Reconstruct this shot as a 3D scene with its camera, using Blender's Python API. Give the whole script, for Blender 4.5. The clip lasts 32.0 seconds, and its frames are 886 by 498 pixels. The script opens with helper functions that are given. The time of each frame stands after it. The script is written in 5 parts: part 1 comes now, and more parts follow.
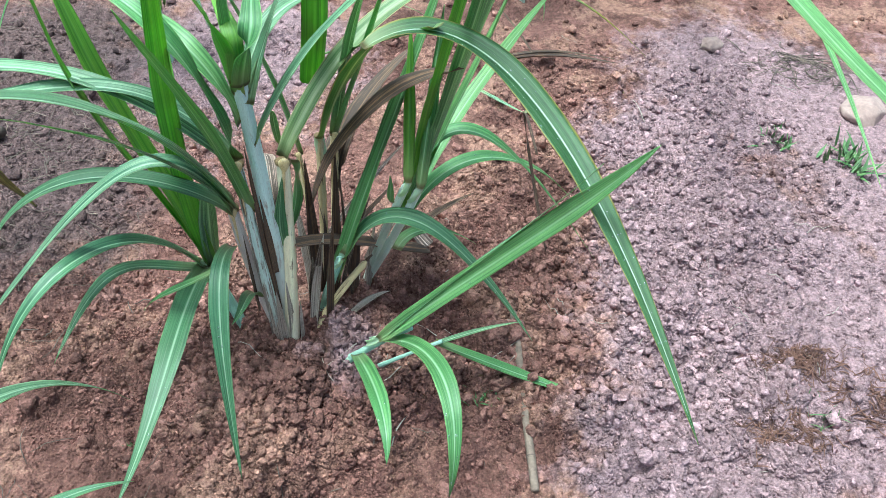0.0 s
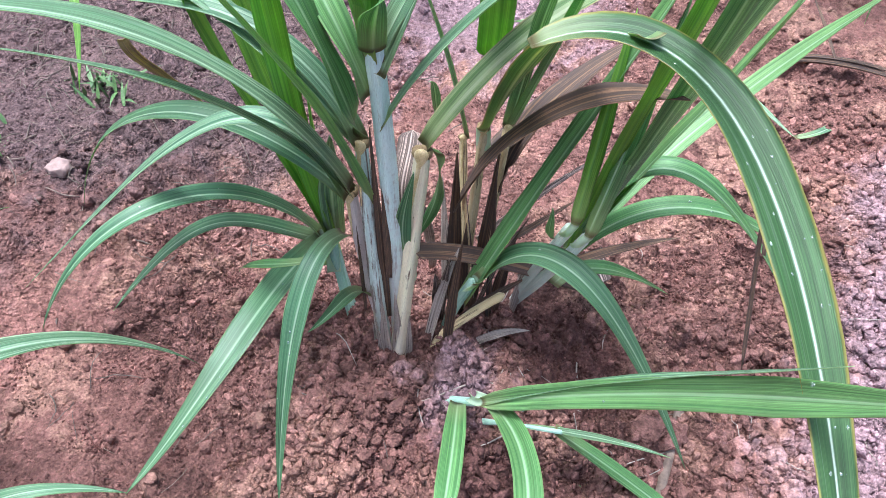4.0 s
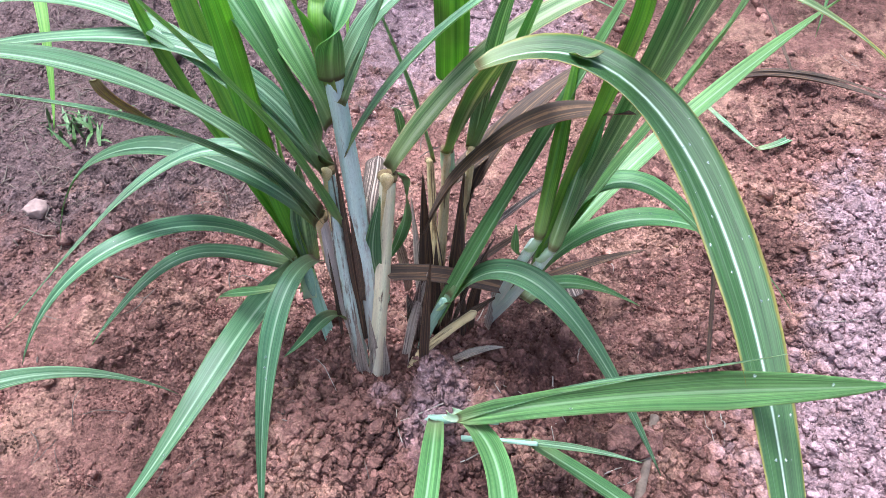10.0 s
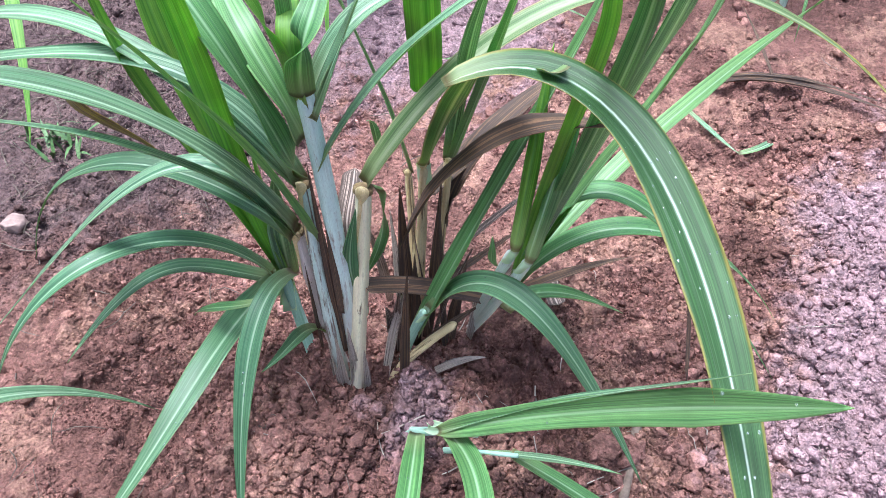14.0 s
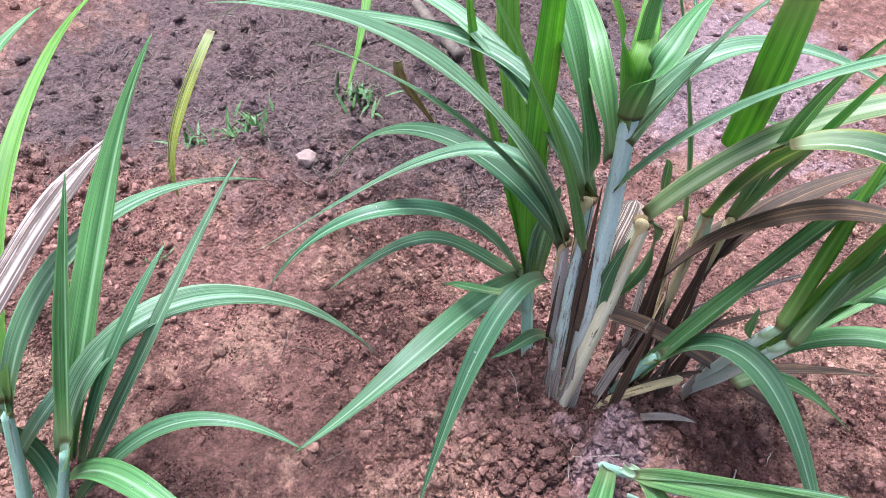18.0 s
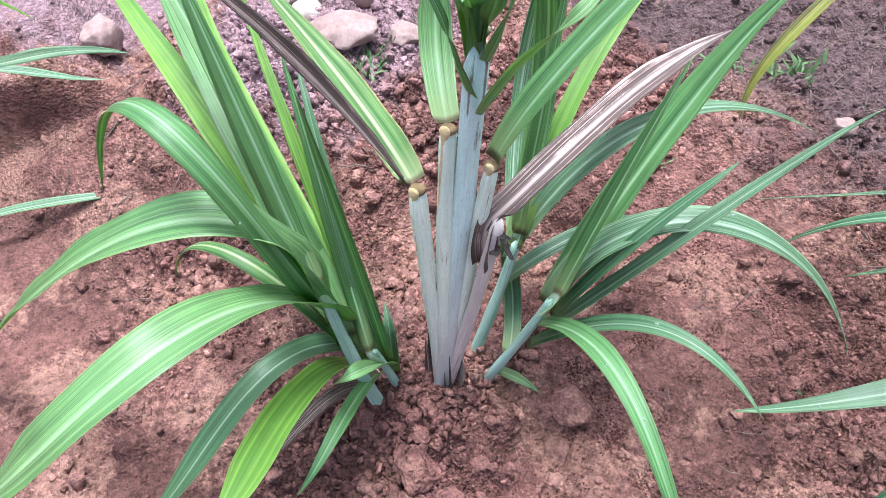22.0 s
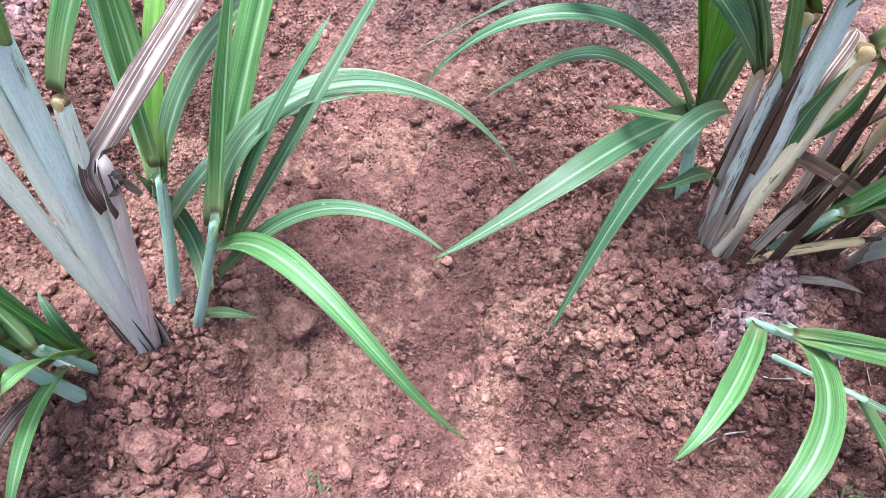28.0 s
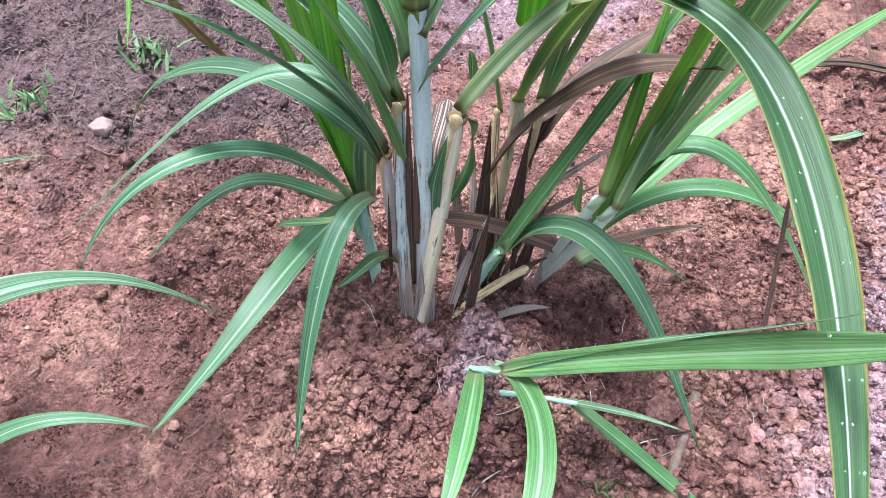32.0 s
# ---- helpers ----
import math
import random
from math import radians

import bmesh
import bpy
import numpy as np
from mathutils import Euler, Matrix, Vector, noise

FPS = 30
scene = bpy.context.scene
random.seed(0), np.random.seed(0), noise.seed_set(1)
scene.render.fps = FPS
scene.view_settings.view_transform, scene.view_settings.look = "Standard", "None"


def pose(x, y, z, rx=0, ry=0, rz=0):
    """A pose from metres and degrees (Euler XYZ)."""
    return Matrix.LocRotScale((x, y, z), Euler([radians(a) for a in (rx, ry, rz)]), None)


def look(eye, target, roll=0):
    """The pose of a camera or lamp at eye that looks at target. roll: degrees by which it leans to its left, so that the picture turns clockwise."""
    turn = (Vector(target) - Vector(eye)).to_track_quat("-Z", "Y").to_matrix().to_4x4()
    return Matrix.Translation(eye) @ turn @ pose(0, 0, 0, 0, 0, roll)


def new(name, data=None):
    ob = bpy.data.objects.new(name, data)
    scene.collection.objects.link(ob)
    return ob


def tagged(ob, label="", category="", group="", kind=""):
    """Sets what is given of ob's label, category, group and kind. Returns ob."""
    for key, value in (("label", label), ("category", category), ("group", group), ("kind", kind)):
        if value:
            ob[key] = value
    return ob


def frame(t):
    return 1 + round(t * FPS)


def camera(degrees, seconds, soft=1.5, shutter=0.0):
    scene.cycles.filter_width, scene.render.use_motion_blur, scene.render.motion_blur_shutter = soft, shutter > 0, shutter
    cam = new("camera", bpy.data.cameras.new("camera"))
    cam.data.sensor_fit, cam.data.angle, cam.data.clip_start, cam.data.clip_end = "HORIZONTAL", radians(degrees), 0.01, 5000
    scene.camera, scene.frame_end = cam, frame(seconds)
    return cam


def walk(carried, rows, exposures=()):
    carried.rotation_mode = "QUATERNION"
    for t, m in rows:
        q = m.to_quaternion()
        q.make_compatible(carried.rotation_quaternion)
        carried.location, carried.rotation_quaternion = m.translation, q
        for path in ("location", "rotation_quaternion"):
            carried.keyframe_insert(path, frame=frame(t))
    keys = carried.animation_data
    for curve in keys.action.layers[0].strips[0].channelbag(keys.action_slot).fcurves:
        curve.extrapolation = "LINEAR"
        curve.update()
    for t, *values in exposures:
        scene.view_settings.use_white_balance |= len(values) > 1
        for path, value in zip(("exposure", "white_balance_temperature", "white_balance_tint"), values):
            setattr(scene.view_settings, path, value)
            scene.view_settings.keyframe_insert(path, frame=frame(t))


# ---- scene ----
cam = camera(60.8, 32.0, soft=0.4)
PATH = [
    (0, (-0.015, 0.014, 1.191), (0.05, 1.405, -0.245), 3.2),
    (0.5, (-0.041, 0.148, 1.196), (-0.048, 1.519, -0.261), 4.1),
    (1, (-0.023, 0.261, 1.142), (-0.2, 1.595, -0.338), 4.9),
    (1.5, (0.049, 0.353, 1.098), (-0.322, 1.629, -0.396), 3.9),
    (2, (0.045, 0.373, 1.076), (-0.435, 1.58, -0.445), 2.4),
    (2.5, (0.049, 0.371, 1.069), (-0.465, 1.537, -0.473), 1.3),
    (4.5, (0.049, 0.365, 1.061), (-0.42, 1.499, -0.518), 0.6),
    (5, (0.06, 0.362, 1.064), (-0.399, 1.51, -0.508), 0.2),
    (5.5, (0.071, 0.359, 1.068), (-0.377, 1.527, -0.493), 0.1),
    (6, (0.069, 0.366, 1.071), (-0.371, 1.557, -0.475), -0.0),
    (6.5, (0.067, 0.37, 1.071), (-0.367, 1.575, -0.464), -0.1),
    (7, (0.072, 0.37, 1.069), (-0.36, 1.584, -0.461), -0.2),
    (7.5, (0.078, 0.367, 1.074), (-0.361, 1.578, -0.455), -0.4),
    (8, (0.076, 0.364, 1.073), (-0.372, 1.57, -0.457), -0.6),
    (8.5, (0.074, 0.36, 1.078), (-0.386, 1.559, -0.455), -0.8),
    (9, (0.085, 0.359, 1.078), (-0.386, 1.559, -0.451), -0.8),
    (9.5, (0.09, 0.363, 1.076), (-0.384, 1.561, -0.454), -0.6),
    (10, (0.083, 0.353, 1.075), (-0.394, 1.551, -0.454), -0.6),
    (10.5, (0.085, 0.351, 1.075), (-0.389, 1.55, -0.454), -0.6),
    (11, (0.091, 0.353, 1.074), (-0.379, 1.548, -0.459), -0.9),
    (11.5, (0.104, 0.361, 1.069), (-0.36, 1.555, -0.467), -1.2),
    (12, (0.102, 0.364, 1.067), (-0.356, 1.558, -0.47), -1.2),
    (12.5, (0.095, 0.364, 1.07), (-0.359, 1.559, -0.468), -0.9),
    (13, (0.091, 0.369, 1.07), (-0.36, 1.57, -0.464), -0.5),
    (13.5, (0.098, 0.371, 1.074), (-0.356, 1.575, -0.457), -0.5),
    (15.5, (0.092, 0.38, 1.095), (-0.408, 1.611, -0.4), -1.9),
    (16, (0.087, 0.38, 1.098), (-0.432, 1.618, -0.384), -1.8),
    (16.5, (0.085, 0.375, 1.104), (-0.466, 1.613, -0.366), -1.1),
    (17, (0.083, 0.368, 1.104), (-0.535, 1.579, -0.362), 0.1),
    (17.5, (0.063, 0.346, 1.099), (-0.67, 1.486, -0.372), 1.1),
    (18, (0.032, 0.289, 1.095), (-0.869, 1.283, -0.388), 1.6),
    (18.5, (-0.011, 0.193, 1.067), (-1.085, 0.993, -0.419), 2.6),
    (19, (-0.055, 0.132, 1.051), (-1.226, 0.716, -0.461), 2.2),
    (19.5, (-0.075, 0.111, 1.035), (-1.278, 0.539, -0.505), 1.8),
    (20, (-0.089, 0.093, 1.032), (-1.29, 0.387, -0.54), 1.5),
    (20.5, (-0.092, 0.085, 1.041), (-1.288, 0.273, -0.551), 0.5),
    (21, (-0.085, 0.087, 1.055), (-1.271, 0.216, -0.55), -1.5),
    (21.5, (-0.08, 0.093, 1.064), (-1.266, 0.22, -0.541), -2.8),
    (22, (-0.076, 0.096, 1.068), (-1.276, 0.239, -0.525), -3.4),
    (22.5, (-0.072, 0.108, 1.077), (-1.28, 0.278, -0.508), -4.1),
    (23, (-0.068, 0.113, 1.078), (-1.256, 0.334, -0.515), -4.3),
    (23.5, (-0.055, 0.138, 1.052), (-1.185, 0.431, -0.572), -3.9),
    (24, (-0.037, 0.171, 1.0), (-1.097, 0.521, -0.659), -3.6),
    (24.5, (-0.034, 0.181, 0.991), (-1.029, 0.581, -0.697), -3.0),
    (25, (-0.032, 0.175, 1.001), (-0.975, 0.614, -0.708), -2.6),
    (25.5, (-0.017, 0.192, 1.004), (-0.932, 0.663, -0.711), -2.6),
    (26, (-0.006, 0.211, 1.002), (-0.901, 0.72, -0.713), -2.4),
    (26.5, (-0.011, 0.208, 1.003), (-0.89, 0.747, -0.711), -2.0),
    (28.5, (-0.011, 0.236, 1.002), (-0.852, 0.87, -0.697), -1.0),
    (29, (-0.005, 0.243, 1.005), (-0.831, 0.917, -0.687), -1.3),
    (29.5, (0.007, 0.248, 1.013), (-0.785, 0.982, -0.67), -1.5),
    (30, (0.024, 0.268, 1.03), (-0.715, 1.089, -0.637), -1.0),
    (30.5, (0.042, 0.298, 1.042), (-0.631, 1.231, -0.594), 0.1),
    (31, (0.051, 0.319, 1.046), (-0.559, 1.336, -0.565), 0.8),
    (31.5, (0.056, 0.321, 1.044), (-0.513, 1.39, -0.549), 1.3),
    (32, (0.067, 0.315, 1.045), (-0.474, 1.432, -0.523), 2.1),
]
walk(cam, [(t, look(eye, target, roll)) for t, eye, target, roll in PATH],
     exposures=[(0.0, 1.33, 5220, -17), (1.0, 1.45, 5270, -5), (2.5, 1.55, 5360, 5), (17.0, 1.53, 5310, 3), (21.0, 1.43, 5450, 6), (26.0, 1.67, 5450, 6), (30.0, 1.73, 5440, 5), (32.0, 1.65, 5390, 4)])

# ---- light ----
world = bpy.data.worlds.new("overcast_sky")
scene.world = world
world.use_nodes = True
wn = world.node_tree
sky = wn.nodes.new("ShaderNodeTexSky")
sky.sky_type, sky.sun_disc = "NISHITA", False
sky.sun_elevation, sky.sun_rotation = radians(79), radians(-77)
sky.air_density, sky.dust_density, sky.ozone_density = 1.0, 10.0, 1.0
wn.links.new(sky.outputs[0], wn.nodes["Background"].inputs["Color"])
wn.nodes["Background"].inputs["Strength"].default_value = 0.112
sun = new("sun", bpy.data.lights.new("sun", "SUN"))
sun.data.energy, sun.data.angle, sun.data.color = 2.0, radians(20), (1.0, 0.96, 0.93)
sun.matrix_world = look((-0.9, 0.5, 5.0), (0, 0.3, 0))
rng = np.random.default_rng(7)


# ---- materials ----
def material(name, rough=0.8):
    m = bpy.data.materials.new(name)
    m.use_nodes = True
    b = m.node_tree.nodes["Principled BSDF"]
    b.inputs["Roughness"].default_value = rough
    return m, m.node_tree, b


def node(nt, kind, **inputs):
    n = nt.nodes.new("ShaderNode" + kind)
    for k, v in inputs.items():
        n.inputs[k.replace("_", " ")].default_value = v
    return n


def ramp(nt, source, stops, smooth="LINEAR"):
    r = nt.nodes.new("ShaderNodeValToRGB")
    r.color_ramp.interpolation = smooth
    while len(r.color_ramp.elements) < len(stops):
        r.color_ramp.elements.new(0.5)
    for e, (p, c) in zip(r.color_ramp.elements, stops):
        e.position = p
        e.color = (*c, 1) if isinstance(c, tuple) else (c, c, c, 1)
    nt.links.new(source, r.inputs[0])
    return r.outputs[0]


def mix(nt, fac, a, b, mode="MIX"):
    m = nt.nodes.new("ShaderNodeMix")
    m.data_type, m.blend_type = "RGBA", mode
    for at, value in ((0, fac), (6, a), (7, b)):
        socket = m.inputs[at]
        if isinstance(value, bpy.types.NodeSocket):
            nt.links.new(value, socket)
        elif isinstance(value, (int, float)):
            socket.default_value = value if at == 0 else (value, value, value, 1)
        else:
            socket.default_value = (*value, 1)
    return m.outputs[2]


def maths(nt, op, a, b=None, c=None):
    m = nt.nodes.new("ShaderNodeMath")
    m.operation = op
    for socket, value in zip(m.inputs, (a, b, c)):
        if isinstance(value, bpy.types.NodeSocket):
            nt.links.new(value, socket)
        elif value is not None:
            socket.default_value = value
    return m.outputs[0]


def noise_of(nt, vector, scale, detail=4, rough=0.6):
    n = node(nt, "TexNoise", Scale=scale, Detail=detail, Roughness=rough)
    if vector is not None:
        nt.links.new(vector, n.inputs["Vector"])
    return n.outputs["Fac"]


def bump(nt, b, height, strength, distance):
    n = node(nt, "Bump", Strength=strength, Distance=distance)
    nt.links.new(height, n.inputs["Height"])
    nt.links.new(n.outputs[0], b.inputs["Normal"])


def spots(nt, x, y, places):
    """How deep a point lies inside the nearest of some round patches: 1 at a centre, 0 at its rim."""
    total = None
    for cx, cy, r, weight in places:
        dx, dy = maths(nt, "SUBTRACT", x, cx), maths(nt, "SUBTRACT", y, cy)
        d = maths(nt, "SQRT", maths(nt, "ADD", maths(nt, "MULTIPLY", dx, dx), maths(nt, "MULTIPLY", dy, dy)))
        f = maths(nt, "MULTIPLY", maths(nt, "SUBTRACT", 1.0, maths(nt, "DIVIDE", d, r)), weight)
        total = f if total is None else maths(nt, "MAXIMUM", total, f)
    return total


def soil_material(name, red, varied=False, relief=0.0060, lift=1.0):
    """Red tilled soil: dry orange crust over darker crumbs, grey-pink dust on the trodden strip, dark purple litter soil."""
    m, nt, b = material(name, 0.95)
    b.inputs["Specular IOR Level"].default_value = 0.15
    pos = node(nt, "NewGeometry").outputs["Position"]
    xyz = node(nt, "SeparateXYZ")
    nt.links.new(pos, xyz.inputs[0])
    x, y = xyz.outputs[0], xyz.outputs[1]
    big = noise_of(nt, pos, 2.6, 5)
    mid = noise_of(nt, pos, 19.0, 6, 0.65)
    small = noise_of(nt, pos, 62.0, 5, 0.65)
    fine = noise_of(nt, pos, 230.0, 3, 0.7)
    c = ramp(nt, mid, [(0.30, tuple(0.66 * q for q in red)), (0.5, red), (0.70, tuple(1.25 * q for q in red))])
    c = mix(nt, 1.0, c, ramp(nt, big, [(0.36, 0.62), (0.48, 0.97), (0.62, 1.22)]), "MULTIPLY")
    crust = maths(nt, "ADD", noise_of(nt, pos, 5.5, 5, 0.65), maths(nt, "MULTIPLY", maths(nt, "SUBTRACT", small, 0.5), 0.25))
    c = mix(nt, ramp(nt, crust, [(0.50, 0.0), (0.58, 0.75)]), c, mix(nt, mid, tuple(q * lift for q in (0.258, 0.134, 0.100)), tuple(q * lift for q in (0.352, 0.208, 0.165))))
    wob = maths(nt, "ADD", maths(nt, "MULTIPLY", maths(nt, "SUBTRACT", mid, 0.5), 1.1), maths(nt, "MULTIPLY", maths(nt, "SUBTRACT", big, 0.5), 0.7))
    f = ramp(nt, maths(nt, "ADD", spots(nt, x, y, PALE_AT), wob), [(0.10, 0.0), (0.42, 0.92)])
    c = mix(nt, f, c, mix(nt, small, tuple(0.72 * q * lift for q in PALE), tuple(1.22 * q * lift for q in PALE)))
    f = ramp(nt, maths(nt, "ADD", spots(nt, x, y, DARK_AT), wob), [(0.1, 0.0), (0.5, 0.85)])
    c = mix(nt, f, c, mix(nt, small, (0.045, 0.030, 0.032), (0.15, 0.105, 0.11)))
    # where plants stand over the soil, their shade darkens its colour along with damp
    f = ramp(nt, maths(nt, "ADD", spots(nt, x, y, DAMP_SHADE_AT), wob), [(0.05, 0.0), (0.5, 0.9)])
    c = mix(nt, f, c, mix(nt, 1.0, c, (0.66, 0.62, 0.64), "MULTIPLY"))
    c = mix(nt, 0.7, c, ramp(nt, small, [(0.36, 0.52), (0.5, 1.0), (0.64, 1.32)]), "MULTIPLY")
    c = mix(nt, 0.6, c, ramp(nt, fine, [(0.36, 0.60), (0.5, 1.0), (0.64, 1.36)]), "MULTIPLY")
    if varied:
        isl = node(nt, "NewGeometry").outputs["Random Per Island"]
        c = mix(nt, 0.9, c, ramp(nt, isl, [(0.0, 0.62), (0.5, 0.95), (1.0, 1.34)]), "MULTIPLY")
    nt.links.new(c, b.inputs["Base Color"])
    cells = node(nt, "TexVoronoi", Scale=150.0)
    nt.links.new(pos, cells.inputs["Vector"])
    grit = node(nt, "TexVoronoi", Scale=330.0)
    nt.links.new(pos, grit.inputs["Vector"])
    h = maths(nt, "ADD", maths(nt, "MULTIPLY", small, 0.9), maths(nt, "MULTIPLY", fine, 0.35))
    h = maths(nt, "SUBTRACT", h, maths(nt, "MULTIPLY", cells.outputs[0], 0.7))
    h = maths(nt, "SUBTRACT", h, maths(nt, "MULTIPLY", grit.outputs[0], 0.25))
    bump(nt, b, h, 1.0, relief)
    return m


RED, PALE = (0.176, 0.087, 0.074), (0.285, 0.188, 0.208)
DARK_AT = ((-1.2, 1.38, 0.7, 1.3), (-1.3, 1.15, 0.42, 1.3), (-1.55, 0.85, 0.45, 1.0), (-1.1, 1.9, 0.5, 1.0), (-1.7, 1.5, 0.8, 1.0), (-1.75, 0.45, 0.35, 0.8))
# darker rounds by clumps and shoot: shade put into the colour, with damp soil
DAMP_SHADE_AT = ((-0.06, 0.71, 0.22, 0.85), (-0.46, 0.03, 0.20, 0.9), (0.02, 0.98, 0.15, 0.8), (-0.24, 0.60, 0.14, 0.6), (-0.80, 0.30, 0.16, 0.6), (-0.30, 0.03, 0.12, 0.5))
PALE_AT = ((0.75, 1.0, 0.52, 1.2), (0.66, 1.28, 0.36, 1.2), (0.62, 1.55, 0.30, 1.0), (0.95, 1.85, 0.5, 1.0), (1.5, 1.3, 1.0, 1.0), (-0.15, 0.865, 0.12, 0.55), (-1.42, 0.02, 0.38, 0.9), (0.5, 0.62, 0.34, 1.0), (-1.75, -0.5, 0.4, 0.8), (-0.55, 1.95, 0.5, 0.8))
SOIL = soil_material("red_soil", RED, False, 0.0085)
CRUMB = soil_material("worm_casts", (0.090, 0.038, 0.033), True, 0.001, 0.45)
CLOD = soil_material("soil_clods", (0.240, 0.122, 0.104), True, 0.0045, 1.06)


def leaf_material(name, dark, light, rib, edge=None, scorch=0.0, burnt=None, gloss=0.38, stripes=0.5, rib_width=0.06, rib_strength=0.8, thin=0.45, foot=True, line=0.3):
    """A cane blade: fine veins along it, a pale soft midrib, a brown hem at its foot, worn edges."""
    m, nt, b = material(name, gloss)
    b.inputs["Specular IOR Level"].default_value = 0.55
    uv = nt.nodes.new("ShaderNodeUVMap")
    uv.uv_map = "blade"
    xyz = node(nt, "SeparateXYZ")
    nt.links.new(uv.outputs[0], xyz.inputs[0])
    u, v = xyz.outputs[0], xyz.outputs[1]
    rnd = node(nt, "ObjectInfo").outputs["Random"]
    across = node(nt, "CombineXYZ")
    nt.links.new(maths(nt, "ADD", maths(nt, "MULTIPLY", u, 1.0), maths(nt, "MULTIPLY", rnd, 31.0)), across.inputs[0])
    nt.links.new(maths(nt, "MULTIPLY", v, 0.10), across.inputs[1])
    bands = noise_of(nt, across.outputs[0], 7.0, 2, 0.5)
    veins = noise_of(nt, across.outputs[0], 46.0, 2, 0.6)
    along = node(nt, "CombineXYZ")
    nt.links.new(maths(nt, "ADD", maths(nt, "MULTIPLY", u, 0.04), maths(nt, "MULTIPLY", rnd, 17.0)), along.inputs[0])
    nt.links.new(v, along.inputs[1])
    patch = noise_of(nt, along.outputs[0], 26.0, 5)
    broad = noise_of(nt, along.outputs[0], 5.0, 3)
    c = ramp(nt, bands, [(0.36, dark), (0.64, light)])
    c = mix(nt, min(1.0, stripes * 1.3), c, ramp(nt, veins, [(0.38, 0.55), (0.62, 1.5)]), "MULTIPLY")
    c = mix(nt, 0.55, c, ramp(nt, broad, [(0.3, 0.70), (0.7, 1.22)]), "MULTIPLY")
    c = mix(nt, 0.3, c, ramp(nt, patch, [(0.3, 0.7), (0.7, 1.25)]), "MULTIPLY")
    if scorch == 0:
        c = mix(nt, maths(nt, "MULTIPLY", rnd, 0.25), c, mix(nt, 0.5, c, (0.24, 0.34, 0.09)))
    d = maths(nt, "ABSOLUTE", maths(nt, "SUBTRACT", u, 0.5))
    if scorch == 0:
        c = mix(nt, maths(nt, "MULTIPLY", ramp(nt, d, [(0.47, 0.0), (0.5, 0.6)]), broad), c, (0.42, 0.45, 0.20))
    if edge is not None:
        wear = maths(nt, "MULTIPLY", maths(nt, "SUBTRACT", broad, 0.56), 0.22)
        e = maths(nt, "ADD", maths(nt, "ADD", d, wear), maths(nt, "MULTIPLY", maths(nt, "SUBTRACT", patch, 0.5), 0.05))
        c = mix(nt, ramp(nt, e, [(0.43, 0.0), (0.48, 0.8)]), c, edge)
        c = mix(nt, ramp(nt, e, [(0.485, 0.0), (0.52, 0.9)]), c, (0.13, 0.07, 0.045))
    if burnt is not None:  # the far end of the blade has yellowed and died back, edges first
        q = maths(nt, "ADD", maths(nt, "ADD", v, maths(nt, "MULTIPLY", d, 0.35)), maths(nt, "MULTIPLY", maths(nt, "SUBTRACT", bands, 0.5), 0.25))
        c = mix(nt, ramp(nt, maths(nt, "SUBTRACT", q, burnt - 0.5), [(0.42, 0.0), (0.55, 0.9)]), c, (0.42, 0.36, 0.05))
        c = mix(nt, ramp(nt, maths(nt, "SUBTRACT", q, burnt - 0.5), [(0.62, 0.0), (0.70, 0.95)]), c, (0.15, 0.085, 0.05))
    if scorch > 0:
        s = noise_of(nt, across.outputs[0], 8.0, 3)
        stretched = node(nt, "CombineXYZ")
        nt.links.new(maths(nt, "ADD", u, maths(nt, "MULTIPLY", rnd, 9.0)), stretched.inputs[0])
        nt.links.new(maths(nt, "MULTIPLY", v, 0.22), stretched.inputs[1])
        s2 = noise_of(nt, stretched.outputs[0], 22.0, 4)
        s3 = noise_of(nt, along.outputs[0], 30.0, 4)
        mixed = maths(nt, "ADD", maths(nt, "ADD", maths(nt, "MULTIPLY", s, 0.45), maths(nt, "MULTIPLY", s2, 0.45)), maths(nt, "MULTIPLY", s3, 0.15))
        f = ramp(nt, mixed, [(0.64 - 0.2 * scorch, 0.0), (0.69 - 0.2 * scorch, 0.9)])
        c = mix(nt, f, c, (0.05, 0.032, 0.027))
    else:
        lines = ramp(nt, noise_of(nt, across.outputs[0], 17.0, 1), [(0.60, 0.0), (0.68, line)])
        c = mix(nt, lines, c, rib)
    ribline = ramp(nt, d, [(rib_width * 0.28, 1.0), (rib_width * 0.42, 0.45), (rib_width * 0.8, 0.0)])
    c = mix(nt, maths(nt, "MULTIPLY", ribline, rib_strength), c, rib)
    if foot:
        c = mix(nt, ramp(nt, v, [(0.008, 0.55), (0.07, 0.0)]), c, (0.40, 0.45, 0.22))
        under = maths(nt, "LESS_THAN", v, 0.0)
        c = mix(nt, under, c, mix(nt, bands, (0.46, 0.60, 0.50), (0.68, 0.76, 0.70)))
        hem = maths(nt, "ABSOLUTE", maths(nt, "ADD", maths(nt, "SUBTRACT", v, 0.003), maths(nt, "MULTIPLY", maths(nt, "SUBTRACT", patch, 0.5), 0.006)))
        c = mix(nt, ramp(nt, hem, [(0.0022, 0.85), (0.006, 0.0)]), c, (0.15, 0.105, 0.045))
    nt.links.new(c, b.inputs["Base Color"])
    bump(nt, b, maths(nt, "ADD", veins, maths(nt, "MULTIPLY", ribline, -0.8)), 0.35, 0.002)
    tr = node(nt, "BsdfTranslucent")
    nt.links.new(mix(nt, 1.0, c, (1.15, 1.2, 0.45), "MULTIPLY"), tr.inputs["Color"])
    ms = node(nt, "MixShader")
    ms.inputs[0].default_value = thin
